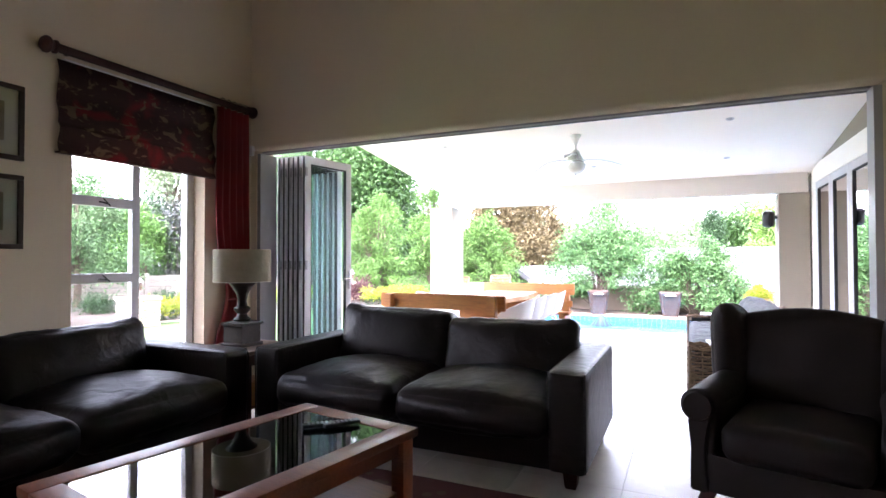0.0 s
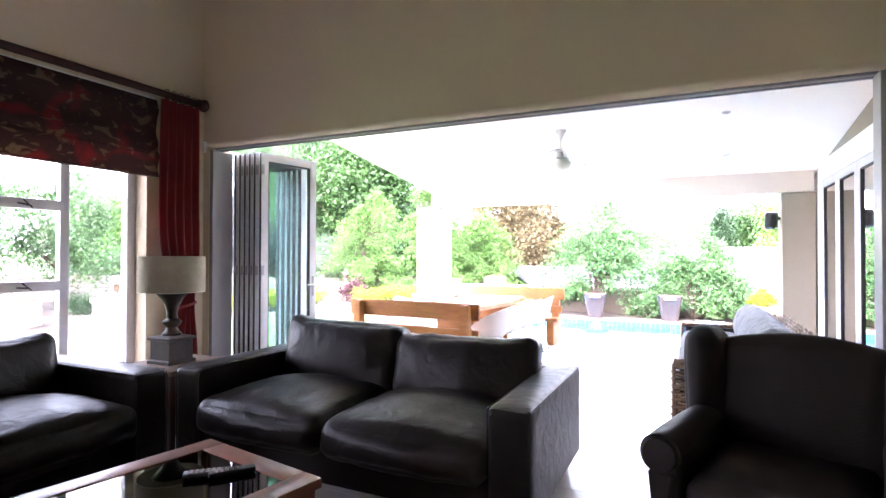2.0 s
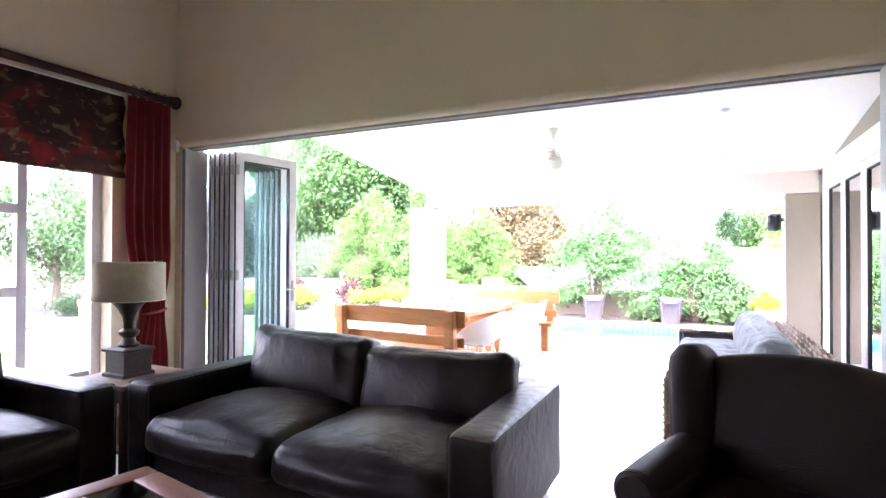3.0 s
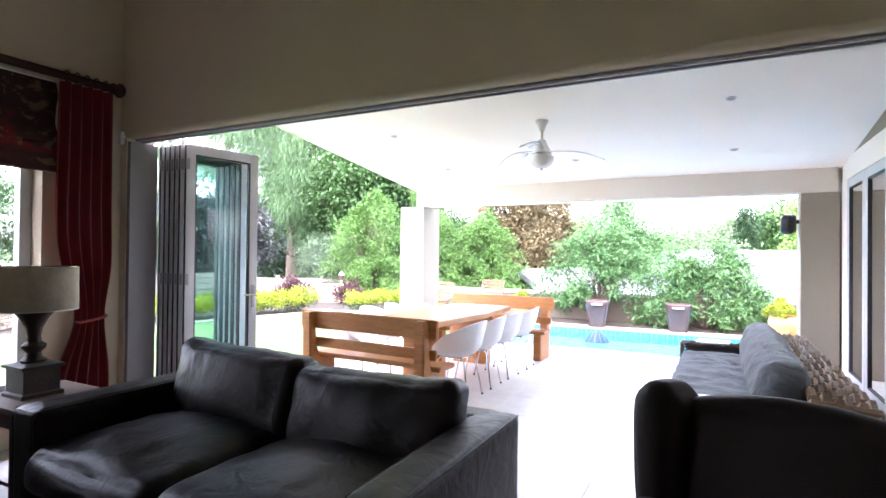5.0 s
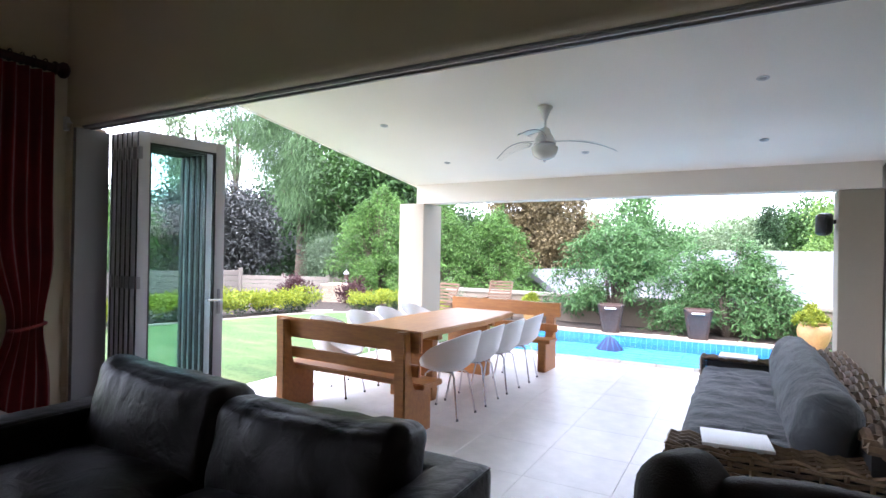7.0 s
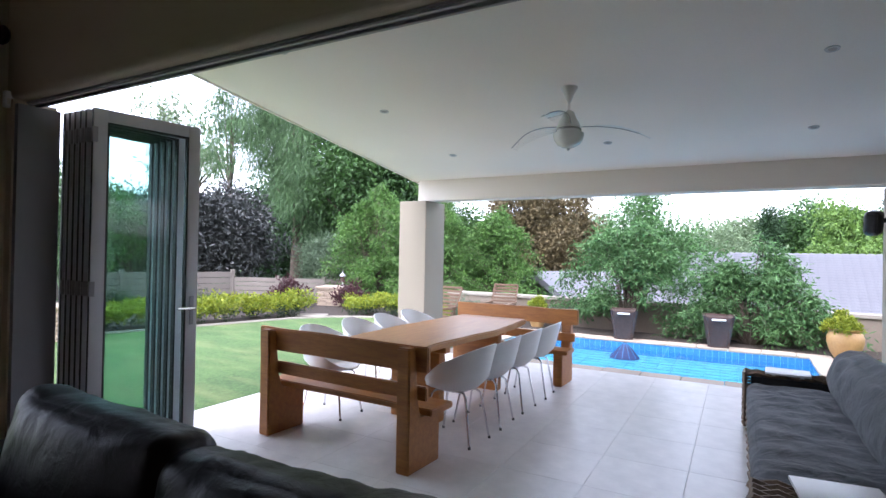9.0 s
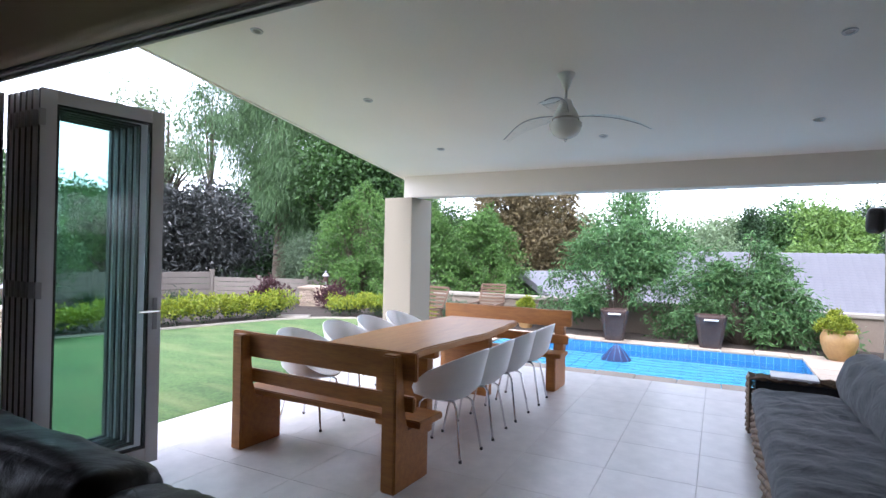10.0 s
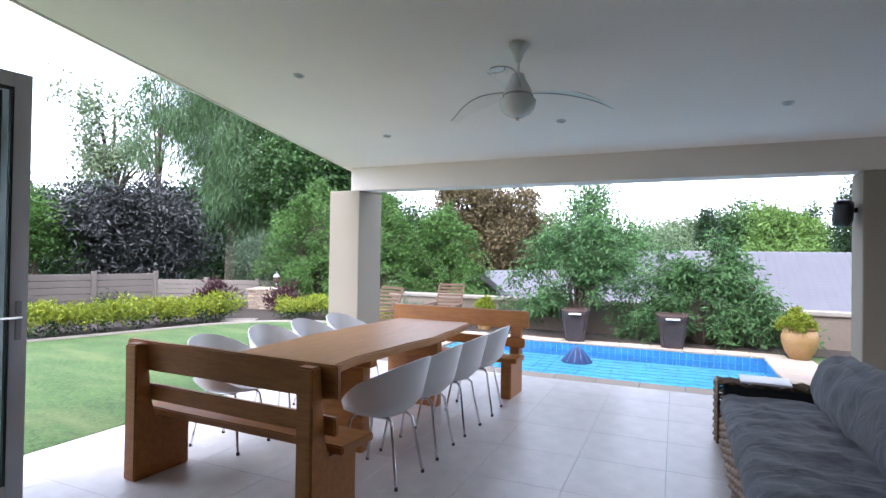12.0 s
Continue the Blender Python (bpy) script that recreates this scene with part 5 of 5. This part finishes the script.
def long_leaf_shrub(x, y, base, radii, cz, clumps, seed, label, low=0.4, mat=None, size=1.0):
    """Arching sprays of long leaves."""
    t = thing("pool_shrub", pose(x, y, base), label, "shrub", "shrubs along the pool wall")
    rng = random.Random(seed)
    bm = bmesh.new()
    spots = []
    limbs = []
    for i in range(max(8, clumps // 8)):
        k = rng.random() ** 0.6
        limbs.append((2 * math.pi * (i * 0.618 + rng.uniform(-0.06, 0.06)), k, rng.uniform(-0.75, 0.65)))
    for i in range(clumps):
        a0, k0, up = limbs[i % len(limbs)]
        a, k = a0 + rng.gauss(0, 0.16), min(1.15, max(0.0, k0 + rng.gauss(0, 0.13)))
        tip = Vector((radii[0] * k * math.cos(a), radii[1] * k * math.sin(a), cz - base + radii[2] * (1 - 1.5 * k * k + up + rng.uniform(-0.25, 0.15))))
        tip.z = max(low + rng.uniform(-0.1, 0.25), tip.z)
        top = Vector((tip.x * 0.55, tip.y * 0.55, tip.z + 0.12 + 0.16 * k))
        q = [Vector((0.05 * math.cos(a), 0.05 * math.sin(a), 0)), Vector((tip.x * 0.25, tip.y * 0.25, top.z * 0.6)), top, tip]
        tube(q, 0.014, 4, bm, r1=0.003)
        for j in range(9):
            f = j / 8
            spots.append(q[2].lerp(q[3], f) + Vector((rng.gauss(0, 0.05), rng.gauss(0, 0.05), rng.gauss(0, 0.05))))
        for j in range(3):
            spots.append(q[1].lerp(q[2], 0.4 + 0.2 * j))
    part("branching", bm, M_BARK, t)
    leaf_mesh("foliage", mat or L_POOL, t, [tuple(s) for s in spots], 10, 0.055, 0.125 * size, 0.033 * size, 0.55, seed, 0.3)
    return t


long_leaf_shrub(-0.85, 15.92, -0.05, (1.75, 0.5, 0.75), 0.95, 112, 3, "arching green shrub with long narrow leaves against the wall", 0.3)
long_leaf_shrub(1.28, 15.92, -0.05, (1.62, 0.45, 0.72), 0.72, 112, 4, "arching green shrub with long narrow leaves hanging to the ground", 0.08)


for u, d, rad, cz, n, sd, lab in ((-0.245, 16.0, (1.9, 1.4, 1.3), 1.3, 250, 11, "tall loose green shrub with layered branches by the lawn"), (-0.12, 14.6, (1.5, 1.2, 1.45), 1.35, 200, 12, "tall loose green shrub with layered branches behind the column"), (0.0, 15.0, (1.5, 1.2, 1.1), 1.1, 220, 13, "loose green shrub with layered branches past the patio")):
    x, y = spot(u, d)
    long_leaf_shrub(x, y, -0.1, rad, cz, n, sd, lab, 0.25, L_GREEN, 0.95)


def hedge(points, w, h, seed, label):
    """A clipped low hedge along a line of points."""
    rng = random.Random(seed)
    spots, under = [], []
    pts = [Vector((*p, 0)) for p in points]
    for a, b in zip(pts, pts[1:]):
        n = max(2, int((b - a).length * 120))
        side = (b - a).normalized().cross(Vector((0, 0, 1)))
        for i in range(n):
            p = a.lerp(b, rng.random())
            s = rng.uniform(-1, 1)
            k = 1 + 0.25 * noise.noise(p * 1.3) + 0.12 * noise.noise(p * 4)
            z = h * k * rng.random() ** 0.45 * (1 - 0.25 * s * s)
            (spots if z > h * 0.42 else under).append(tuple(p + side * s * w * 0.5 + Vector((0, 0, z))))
    t = thing("hedge", pose(0, 0, -0.035), label, "hedge", "yellow-green hedges round the lawn")
    leaf_mesh("foliage", L_YELLOW, t, spots, 22, 0.05, 0.075, 0.035, -0.4, seed)
    # Low leaves get the dark leaf colour; shade inside the hedge is painted in.
    leaf_mesh("lower_foliage", L_DARK, t, under, 22, 0.06, 0.06, 0.03, -0.2, seed + 1, label="lower leaves coloured dark for shade")


hedge([(-9.5, 9.8), (-9.2, 10.6), (-8.75, 12.4), (-8.5, 13.8), (-8.2, 14.6)], 0.8, 0.52, 1, "bushy yellow-green hedge along the lawn edge")
hedge([(-7.5, 15.2), (-6.6, 15.7), (-5.9, 15.9)], 0.85, 0.50, 2, "short bushy yellow-green hedge by the lawn")
hedge([(-5.2, 15.4), (-4.8, 15.5)], 0.45, 0.30, 3, "small yellow-green plant by the column")
hedge([(-11.6, 6.4), (-10.6, 7.3)], 0.7, 0.40, 4, "low yellow-green bush by the stone planter")

# lawn edging
bm = bmesh.new()
edge = [(-10.1, 6.8), (-9.4, 8.7), (-8.75, 10.7), (-8.25, 12.4), (-7.9, 13.7), (-7.4, 14.5), (-6.6, 15.05), (-5.7, 15.3), (-4.6, 15.3)]
tube([(x, y, -0.03) for x, y in edge], 0.035, 6, bm)
structure("lawn_edging", bm, M_CAP, "pale concrete lawn edging", "edging")
bed = bmesh.new()
vs = [bed.verts.new((x, y, -0.028)) for x, y in edge]
vo = [bed.verts.new((x - 9, y + 7, -0.028)) for x, y in edge]
for i in range(len(edge) - 1):
    bed.faces.new((vs[i], vs[i + 1], vo[i + 1], vo[i]))
bmesh.ops.recalc_face_normals(bed, faces=bed.faces[:])
structure("planting_bed", bed, M_SOIL, "dark soil of the planted border", "flower bed")
slab = thing("stepping_stone", pose(-7.95, 14.45, -0.03, 0, 0, 30), "pale stepping stone at the gap in the hedge", "stepping stone")
part("stone", box(-0.35, 0.35, -0.22, 0.22, 0, 0.03, 0.01), M_CAP, slab)

# low plants in the border
for i, (x, y, mat, lab) in enumerate(((-8.3, 16.4, L_MAROON, "maroon-leaved low shrub in the border"), (-9.9, 15.6, L_MAROON, "maroon-leaved shrub before the garden wall"), (-6.9, 17.0, L_GREY, "grey spiky plant in the border"), (-6.0, 16.8, L_WILLOW, "pale spiky grass in the border"), (-10.6, 13.4, L_DARK, "dark low shrub before the garden wall"), (-11.6, 12.0, L_DARK, "dark low shrub before the garden wall"), (-12.3, 10.3, L_DARK, "dark low shrub before the garden wall"), (-5.4, 16.7, L_GREY, "grey-green low plant in the border"), (-4.6, 16.0, L_GREY, "grey-green low plant by the column"))):
    t = thing("border_plant", pose(x, y, -0.035), lab, "plant", "plants in the border")
    big = 1.5 if mat is L_MAROON else 1.0
    sp = clump_spots(40, (0.42 * big, 0.42 * big, 0.42 * big), i + 60, 0.4, 0.4, -0.1)
    bm = bmesh.new()
    for a, b, c in sp[:12]:
        tube([(a * 0.1, b * 0.1, 0), (a * 0.9, b * 0.9, max(0.05, c))], 0.008, 4, bm, r1=0.003)
    part("branching", bm, M_BARK, t)
    leaf_mesh("foliage", mat, t, [(a, b, max(0.04, c)) for a, b, c in sp], 30, 0.09, 0.16, 0.02 if mat is not L_MAROON else 0.05, -0.5, i + 60)


def stone_planter(x, y, r, h, seed, label):
    """A dry-stacked block of flat stones."""
    t = thing("stone_planter", pose(x, y, -0.035, 0, 0, 20 * seed), label, "stone planter", "stacked stone planters")
    rng = random.Random(seed)
    part("core", box(-r + 0.06, r - 0.06, -r + 0.06, r - 0.06, 0, h - 0.03), M_SOIL, t, smooth=False)
    z = 0.0
    while z < h - 0.02:
        k = rng.uniform(0.045, 0.075)
        for side in range(4):
            p = -r
            while p < r - 0.02:
                w = min(rng.uniform(0.14, 0.30), r - p)
                o = rng.uniform(-0.012, 0.018)
                st = part("stone", box(p + 0.004, p + w - 0.004, -r - o, -r + 0.10, z + 0.004, z + k - 0.004, 0.008, 1), M_STACK, t, smooth=False)
                st.matrix_basis = pose(0, 0, 0, 0, 0, 90 * side)
                p += w
        z += k
    part("cap_stone", box(-r - 0.04, r + 0.04, -r - 0.04, r + 0.04, z, z + 0.05, 0.012), M_STACK, t)
    return z + 0.05


def lantern(x, y, z, label):
    t = thing("garden_lantern", pose(x, y, z), label, "lantern", "garden lanterns")
    part("base", lathe([(0.06, 0), (0.05, 0.02), (0.02, 0.04), (0.02, 0.12), (0.05, 0.14)], 12), M_ALUGREY, t)
    part("glass", lathe([(0.055, 0.14), (0.075, 0.20), (0.07, 0.30)], 8), M_POTGREY, t)
    part("roof", lathe([(0.10, 0.30), (0.06, 0.36), (0.015, 0.40), (0.012, 0.45), (0.0, 0.46)], 8), M_ALUGREY, t)


hz = stone_planter(-9.3, 16.9, 0.42, 0.50, 1, "square planter of stacked brown stone by the hedge")
lantern(-9.1, 16.95, hz - 0.035, "small metal garden lantern on the stone planter")
hz = stone_planter(-10.9, 8.3, 0.40, 0.55, 2, "square stacked stone pillar seen through the window")
lantern(-10.9, 8.3, hz - 0.035, "small metal garden lantern on a stone pillar")
hz = stone_planter(-9.05, 9.2, 0.36, 0.50, 3, "square stacked stone pillar beside the lawn")
lantern(-9.05, 9.2, hz - 0.035, "small metal garden lantern on a stone pillar")


def garden_chair(m, label):
    """A slatted reclining wooden chair; the sitter faces -y."""
    t = thing("garden_chair", m, label, "garden chair", "slatted garden chairs")
    for sg in (-1, 1):
        part("side_rail", tube([(sg * 0.27, -0.45, 0.34), (sg * 0.27, 0.15, 0.26), (sg * 0.27, 0.48, 0.88)], 0.02, 6), M_TEAK, t)
        part("leg", tube([(sg * 0.29, -0.42, 0.0), (sg * 0.29, -0.40, 0.50)], 0.018, 6), M_TEAK, t)
        part("leg", tube([(sg * 0.29, 0.42, 0.0), (sg * 0.29, 0.20, 0.50)], 0.018, 6), M_TEAK, t)
        part("armrest", box(sg * 0.29 - 0.03, sg * 0.29 + 0.03, -0.45, 0.30, 0.50, 0.525, 0.006), M_TEAK, t)
    for i in range(9):
        f = i / 8
        part("slat", box(-0.27, 0.27, 0.17 + 0.30 * f - 0.012, 0.17 + 0.30 * f + 0.012, 0.30 + 0.56 * f, 0.345 + 0.56 * f, 0.003), M_TEAK, t)
        part("slat", box(-0.27, 0.27, -0.44 + 0.56 * f, -0.395 + 0.56 * f, 0.345 - 0.075 * f, 0.365 - 0.075 * f, 0.003), M_TEAK, t)


garden_chair(pose(-4.15, 13.8, -0.035, 0, 0, -15), "slatted wooden garden chair on the grass by the column")
garden_chair(pose(-3.5, 15.5, -0.035, 0, 0, 5), "slatted wooden garden chair past the pool")


structure("soil_joint", box(-3.1, 3.0, 11.932, 12.03, -0.2, -0.045), M_SOIL, "dark soil joint between patio tiles and pool coping", "joint")
structure("pool_bed", box(-3.4, 4.3, 15.45, 16.34, -0.06, -0.02), M_SOIL, "dark soil strip between the pool and the wall", "flower bed")


def square_pot(m, label):
    t = thing("tall_pot", m, label, "pot", "tall pots behind the pool")
    bm = lathe([(0.165, 0.0), (0.17, 0.02), (0.245, 0.52), (0.255, 0.56), (0.25, 0.57), (0.22, 0.57), (0.21, 0.50), (0.0, 0.49)], 4, square=True)
    es = [e for e in bm.edges if abs(e.verts[0].co.z - e.verts[1].co.z) > 0.01]
    bmesh.ops.bevel(bm, geom=es, offset=0.05, segments=3, affect="EDGES")
    part("body", bm, M_POTGREY, t, angle=50)
    part("spout", box(-0.11, 0.11, -0.29, -0.17, 0.49, 0.515, 0.005), M_BOARD, t, "pale water spout tray")


square_pot(pose(-0.83, 15.30, -0.032, 0, 0, 8), "tall dark glazed pot with a spout, at the pool edge")
square_pot(pose(0.78, 15.32, -0.032, 0, 0, 4), "tall dark glazed pot with a spout, at the pool edge")


def planted_pot(x, y, profile, mat, r, hz, zl, label, seed):
    t = thing("planted_pot", pose(x, y, -0.035), label, "plant pot", "planted pots")
    part("pot", lathe(profile, 32), mat, t)
    part("soil", lathe([(0.0, zl), (r * 0.9, zl)], 24), M_SOIL, t)
    rng = random.Random(seed)
    sp = []
    for a, b, c in clump_spots(280, (r * 1.2, r * 1.2, hz * 0.9), seed, 0.5, 0.12, -0.15):
        sp.append((a, b, zl + 0.03 + max(0, c)))
    leaf_mesh("plant", L_YELLOW, t, sp, 26, 0.028, 0.045, 0.028, -0.5, seed, label="yellow-green leafy plant")


planted_pot(2.58, 15.12, [(0.11, 0), (0.13, 0.01), (0.20, 0.12), (0.245, 0.27), (0.25, 0.35), (0.225, 0.43), (0.20, 0.46), (0.23, 0.48), (0.235, 0.50), (0.20, 0.50), (0.185, 0.44)], M_POTTAN, 0.20, 0.27, 0.45, "round tan clay pot planted with a yellow-green bush", 5)
planted_pot(-2.75, 15.85, [(0.12, 0), (0.17, 0.15), (0.20, 0.40), (0.21, 0.42), (0.18, 0.42), (0.17, 0.36)], M_POTTAN, 0.16, 0.25, 0.38, "clay pot with a yellow-green bush past the pool", 6)
for x, y in ((-5.6, 15.55), (-5.3, 15.75)):
    t = thing("blue_pot", pose(x, y, -0.035), "small cobalt blue glazed pot in the border", "plant pot", "blue pots")
    part("body", lathe([(0.10, 0), (0.15, 0.12), (0.16, 0.22), (0.14, 0.27), (0.15, 0.29), (0.12, 0.29), (0.11, 0.22)], 20), M_POTBLUE, t)
    part("soil", lathe([(0.0, 0.24), (0.115, 0.24)], 16), M_SOIL, t)

cone = thing("net_float", pose(-0.58, 14.0, -0.165), "dark blue cone float holding up the pool net", "pool float")
part("cover", lathe([(0.24, 0.0), (0.235, 0.02), (0.12, 0.16), (0.04, 0.235), (0.0, 0.25)], 24), M_NAVY, cone)
bm = bmesh.new()
for i in range(12):
    a = i * math.pi / 6
    tube([(0.24 * math.cos(a), 0.24 * math.sin(a), 0.015), (0.125 * math.cos(a), 0.125 * math.sin(a), 0.165), (0.03 * math.cos(a), 0.03 * math.sin(a), 0.25)], 0.004, 4, bm)
part("ribs", bm, M_POOLTILE, cone)

# the neighbour's house below the wall
house = thing("neighbour_house", pose(9.5, 27.0, -2.6, 0, 0, -3), "low pale neighbouring house with a tiled roof", "house")
part("wall", box(-13.5, 12.0, -2.6, 4.0, 0, 2.35), M_WALLOUT, house, smooth=False)
bm = prism([(-3.3, 2.2), (0.7, 4.35), (4.7, 2.2), (4.7, 2.1), (0.7, 4.22), (-3.3, 2.08)], -13.9, 12.4, axis="x")
rf = part("roof", bm, M_ROOF, house, smooth=False)
part("fascia", prism([(-3.34, 2.0), (-3.34, 2.24), (0.7, 4.42), (4.74, 2.24), (4.74, 2.0), (0.7, 4.15)], -14.0, -13.88, axis="x"), M_FASCIA, house, "white barge board", smooth=False)
part("gutter", box(-13.9, 12.4, -3.42, -3.31, 2.02, 2.16, 0.02), M_FASCIA, house, "white gutter")
slope = math.atan2(2.15, 4.0)
cols, rows_ = 110, 26
run = math.hypot(2.15, 4.0)
bm = bmesh.new()
for j in range(rows_):
    s0 = j * run / rows_
    for i in range(cols):
        x = -13.85 + i * 26.2 / cols
        w = 26.2 / cols
        pts = []
        for e in range(5):
            px = x + w * e / 4
            pz = 0.03 + 0.022 * math.sin(math.pi * e / 4)
            for ss, lift in ((s0 - 0.03, 0.03), (s0 + run / rows_, 0.0)):
                yy = -3.3 + ss * math.cos(slope)
                zz = 2.2 + ss * math.sin(slope) + pz + lift
                pts.append(bm.verts.new((px, yy, zz)))
        for e in range(4):
            bm.faces.new((pts[2 * e], pts[2 * e + 2], pts[2 * e + 3], pts[2 * e + 1]))
tl = part("roof_tiles", bm, M_ROOF, house, "rows of grey curved roof tiles", smooth=False)
tagged(tl, kind="stuff")
part("chimney", box(6.0, 6.35, -1.2, -0.85, 2.6, 3.9, 0.02), M_FASCIA, rf)

house2 = thing("far_house", pose(-2.4, 24.0, -2.6, 0, 0, 62), "white gabled house past the boundary wall", "house")
part("wall", box(-4, 4, -2.2, 2.2, 0, 2.2), M_WALLOUT, house2, smooth=False)
part("roof", prism([(-2.6, 2.1), (0, 3.45), (2.6, 2.1), (2.6, 2.3), (0, 3.65), (-2.6, 2.3)], -4.3, 4.3, axis="x"), M_ROOF, house2, smooth=False)

# distant hill
bm = bmesh.new()
rows_ = []
for i in range(61):
    a = radians(-60 + i * 2.6)
    r = 420
    h = 11 + 7 * noise.noise(Vector((i * 0.13, 0, 0))) + 2.5 * noise.noise(Vector((i * 0.7, 4, 0)))
    cx, cy = math.sin(a), math.cos(a)
    rows_.append([bm.verts.new((cx * 250, cy * 250, -2.5)), bm.verts.new((cx * r, cy * r, h)), bm.verts.new((cx * (r + 160), cy * (r + 160), h * 0.6)), bm.verts.new((cx * (r + 300), cy * (r + 300), -3))])
for p, q in zip(rows_, rows_[1:]):
    for k in range(3):
        bm.faces.new((p[k], q[k], q[k + 1], p[k + 1]))
bmesh.ops.recalc_face_normals(bm, faces=bm.faces[:])
structure("backdrop", bm, M_FARGROUND, "distant wooded hills on the skyline", "hills")
rng = random.Random(8)
sp = []
for i in range(900):
    a, r = radians(rng.uniform(-45, 60)), rng.uniform(130, 400)
    sp.append((math.sin(a) * r, math.cos(a) * r, -2.5 + rng.uniform(0.5, 3.0) + max(0, r - 250) * 0.085))
w_ = leaf_mesh("far_woods", L_GREY, None, sp, 36, 2.2, 2.4, 1.6, 0, 9)
tagged(w_, "hazy far woods and gardens below the hills", "woods", kind="stuff")

# grass blades on the near lawn
rng = np.random.default_rng(4)
n = 5000
gx = rng.uniform(-3.54, -3.46, n)
gy = rng.uniform(6.7, 15.0, n)
keep = gx > -9.9 + 0.28 * (gy - 6.8)
gx, gy = gx[keep], gy[keep]
n = len(gx)
h = rng.uniform(0.010, 0.024, n)
a = rng.uniform(0, 2 * np.pi, n)
v = np.empty((n, 3, 3))
v[:, 0] = np.stack([gx - 0.004 * np.cos(a), gy - 0.004 * np.sin(a), np.full(n, -0.036)], 1)
v[:, 1] = np.stack([gx + 0.004 * np.cos(a), gy + 0.004 * np.sin(a), np.full(n, -0.036)], 1)
v[:, 2] = np.stack([gx + rng.normal(0, 0.012, n), gy + rng.normal(0, 0.012, n), -0.036 + h], 1)
me = bpy.data.meshes.new("grass")
me.from_pydata(v.reshape(-1, 3).tolist(), [], np.arange(n * 3).reshape(-1, 3).tolist())
me.materials.append(M_BLADE)
tagged(new("grass", me), "short mown green grass blades", "grass", kind="stuff")

# ---------------------------------------------------------------- pieces of floors and copings
TX, TY = 0.60, 0.63
tile_mesh = None


def lay(parent_name, x_from, x_to, y_from, y_to):
    global tile_mesh
    floor = bpy.data.objects[parent_name]
    i0, i1 = math.floor((x_from - 0.18) / TX), math.ceil((x_to - 0.18) / TX)
    j0, j1 = math.floor((y_from - 10.10) / TY), math.ceil((y_to - 10.10) / TY)
    for i in range(i0, i1):
        for j in range(j0, j1):
            xa, xb = max(0.18 + i * TX, x_from), min(0.18 + (i + 1) * TX, x_to)
            ya, yb = max(10.10 + j * TY, y_from), min(10.10 + (j + 1) * TY, y_to)
            if xb - xa < 0.03 or yb - ya < 0.03:
                continue
            if xb - xa > TX - 0.001 and yb - ya > TY - 0.001:
                if tile_mesh is None:
                    o = part("tile", box(0.001, TX - 0.001, 0.001, TY - 0.001, -0.01, 0, 0.0012, 1), M_TILE, floor, smooth=False)
                    tile_mesh = o.data
                else:
                    o = new("tile", tile_mesh)
                    o.parent = floor
                o.location = (xa, ya, 0)
            else:
                part("tile", box(xa + 0.0015, xb - 0.0015, ya + 0.0015, yb - 0.0015, -0.01, 0, 0.0015, 1), M_TILE, floor, smooth=False)


lay("patio_floor", -3.44, 3.0, WALL_OUT, 11.93)
lay("floor", LEFT, RIGHT, BACK, WALL_OUT)
tagged(bpy.data.objects["patio_floor"], kind="structure")

basin = bpy.data.objects["pool_basin"]


def coping(x0, x1, y0, y1, n, along_x):
    rng = random.Random(int(100 * x0 + y0))
    for i in range(n):
        e = rng.uniform(-0.008, 0.008)
        if along_x:
            q = (x0 + (x1 - x0) * i / n + 0.004, x0 + (x1 - x0) * (i + 1) / n - 0.004, y0 + e, y1 + e)
        else:
            q = (x0 + e, x1 + e, y0 + (y1 - y0) * i / n + 0.004, y0 + (y1 - y0) * (i + 1) / n - 0.004)
        part("coping_stone", box(*q, -0.07, -0.028 + e * 0.4, 0.008, 1), M_STONE, basin, smooth=False)


coping(P_X0 - 0.3, P_X1 + 0.32, P_Y0 - 0.31, P_Y0 + 0.03, 11, True)
coping(P_X0 - 0.3, P_X1 + 0.32, P_Y1 - 0.02, P_Y1 + 0.32, 11, True)
coping(P_X1 - 0.02, P_X1 + 0.62, P_Y0 + 0.04, P_Y1 - 0.03, 6, False)
coping(P_X0 - 0.32, P_X0 + 0.02, P_Y0 + 0.04, P_Y1 - 0.03, 6, False)
w = (P_X1 - P_X0) / 48
first_band = part("band_tile", box(0.003, w - 0.003, 0, 0.006, -0.105, 0), M_POOLTILE, basin, smooth=False)
first_band.location = (P_X0, P_Y1 - 0.008, -0.072)
for i in range(48):
    for r in range(2):
        if i or r:
            o = new("band_tile", first_band.data)
            o.parent = basin
            o.location = (P_X0 + i * w, P_Y1 - 0.008, -0.072 - 0.11 * r)
for i in range(27):
    for r in range(2):
        o = new("band_tile", first_band.data)
        o.parent = basin
        o.matrix_basis = pose(P_X1 - 0.001, P_Y0 + i * w, -0.072 - 0.11 * r, 0, 0, 90)
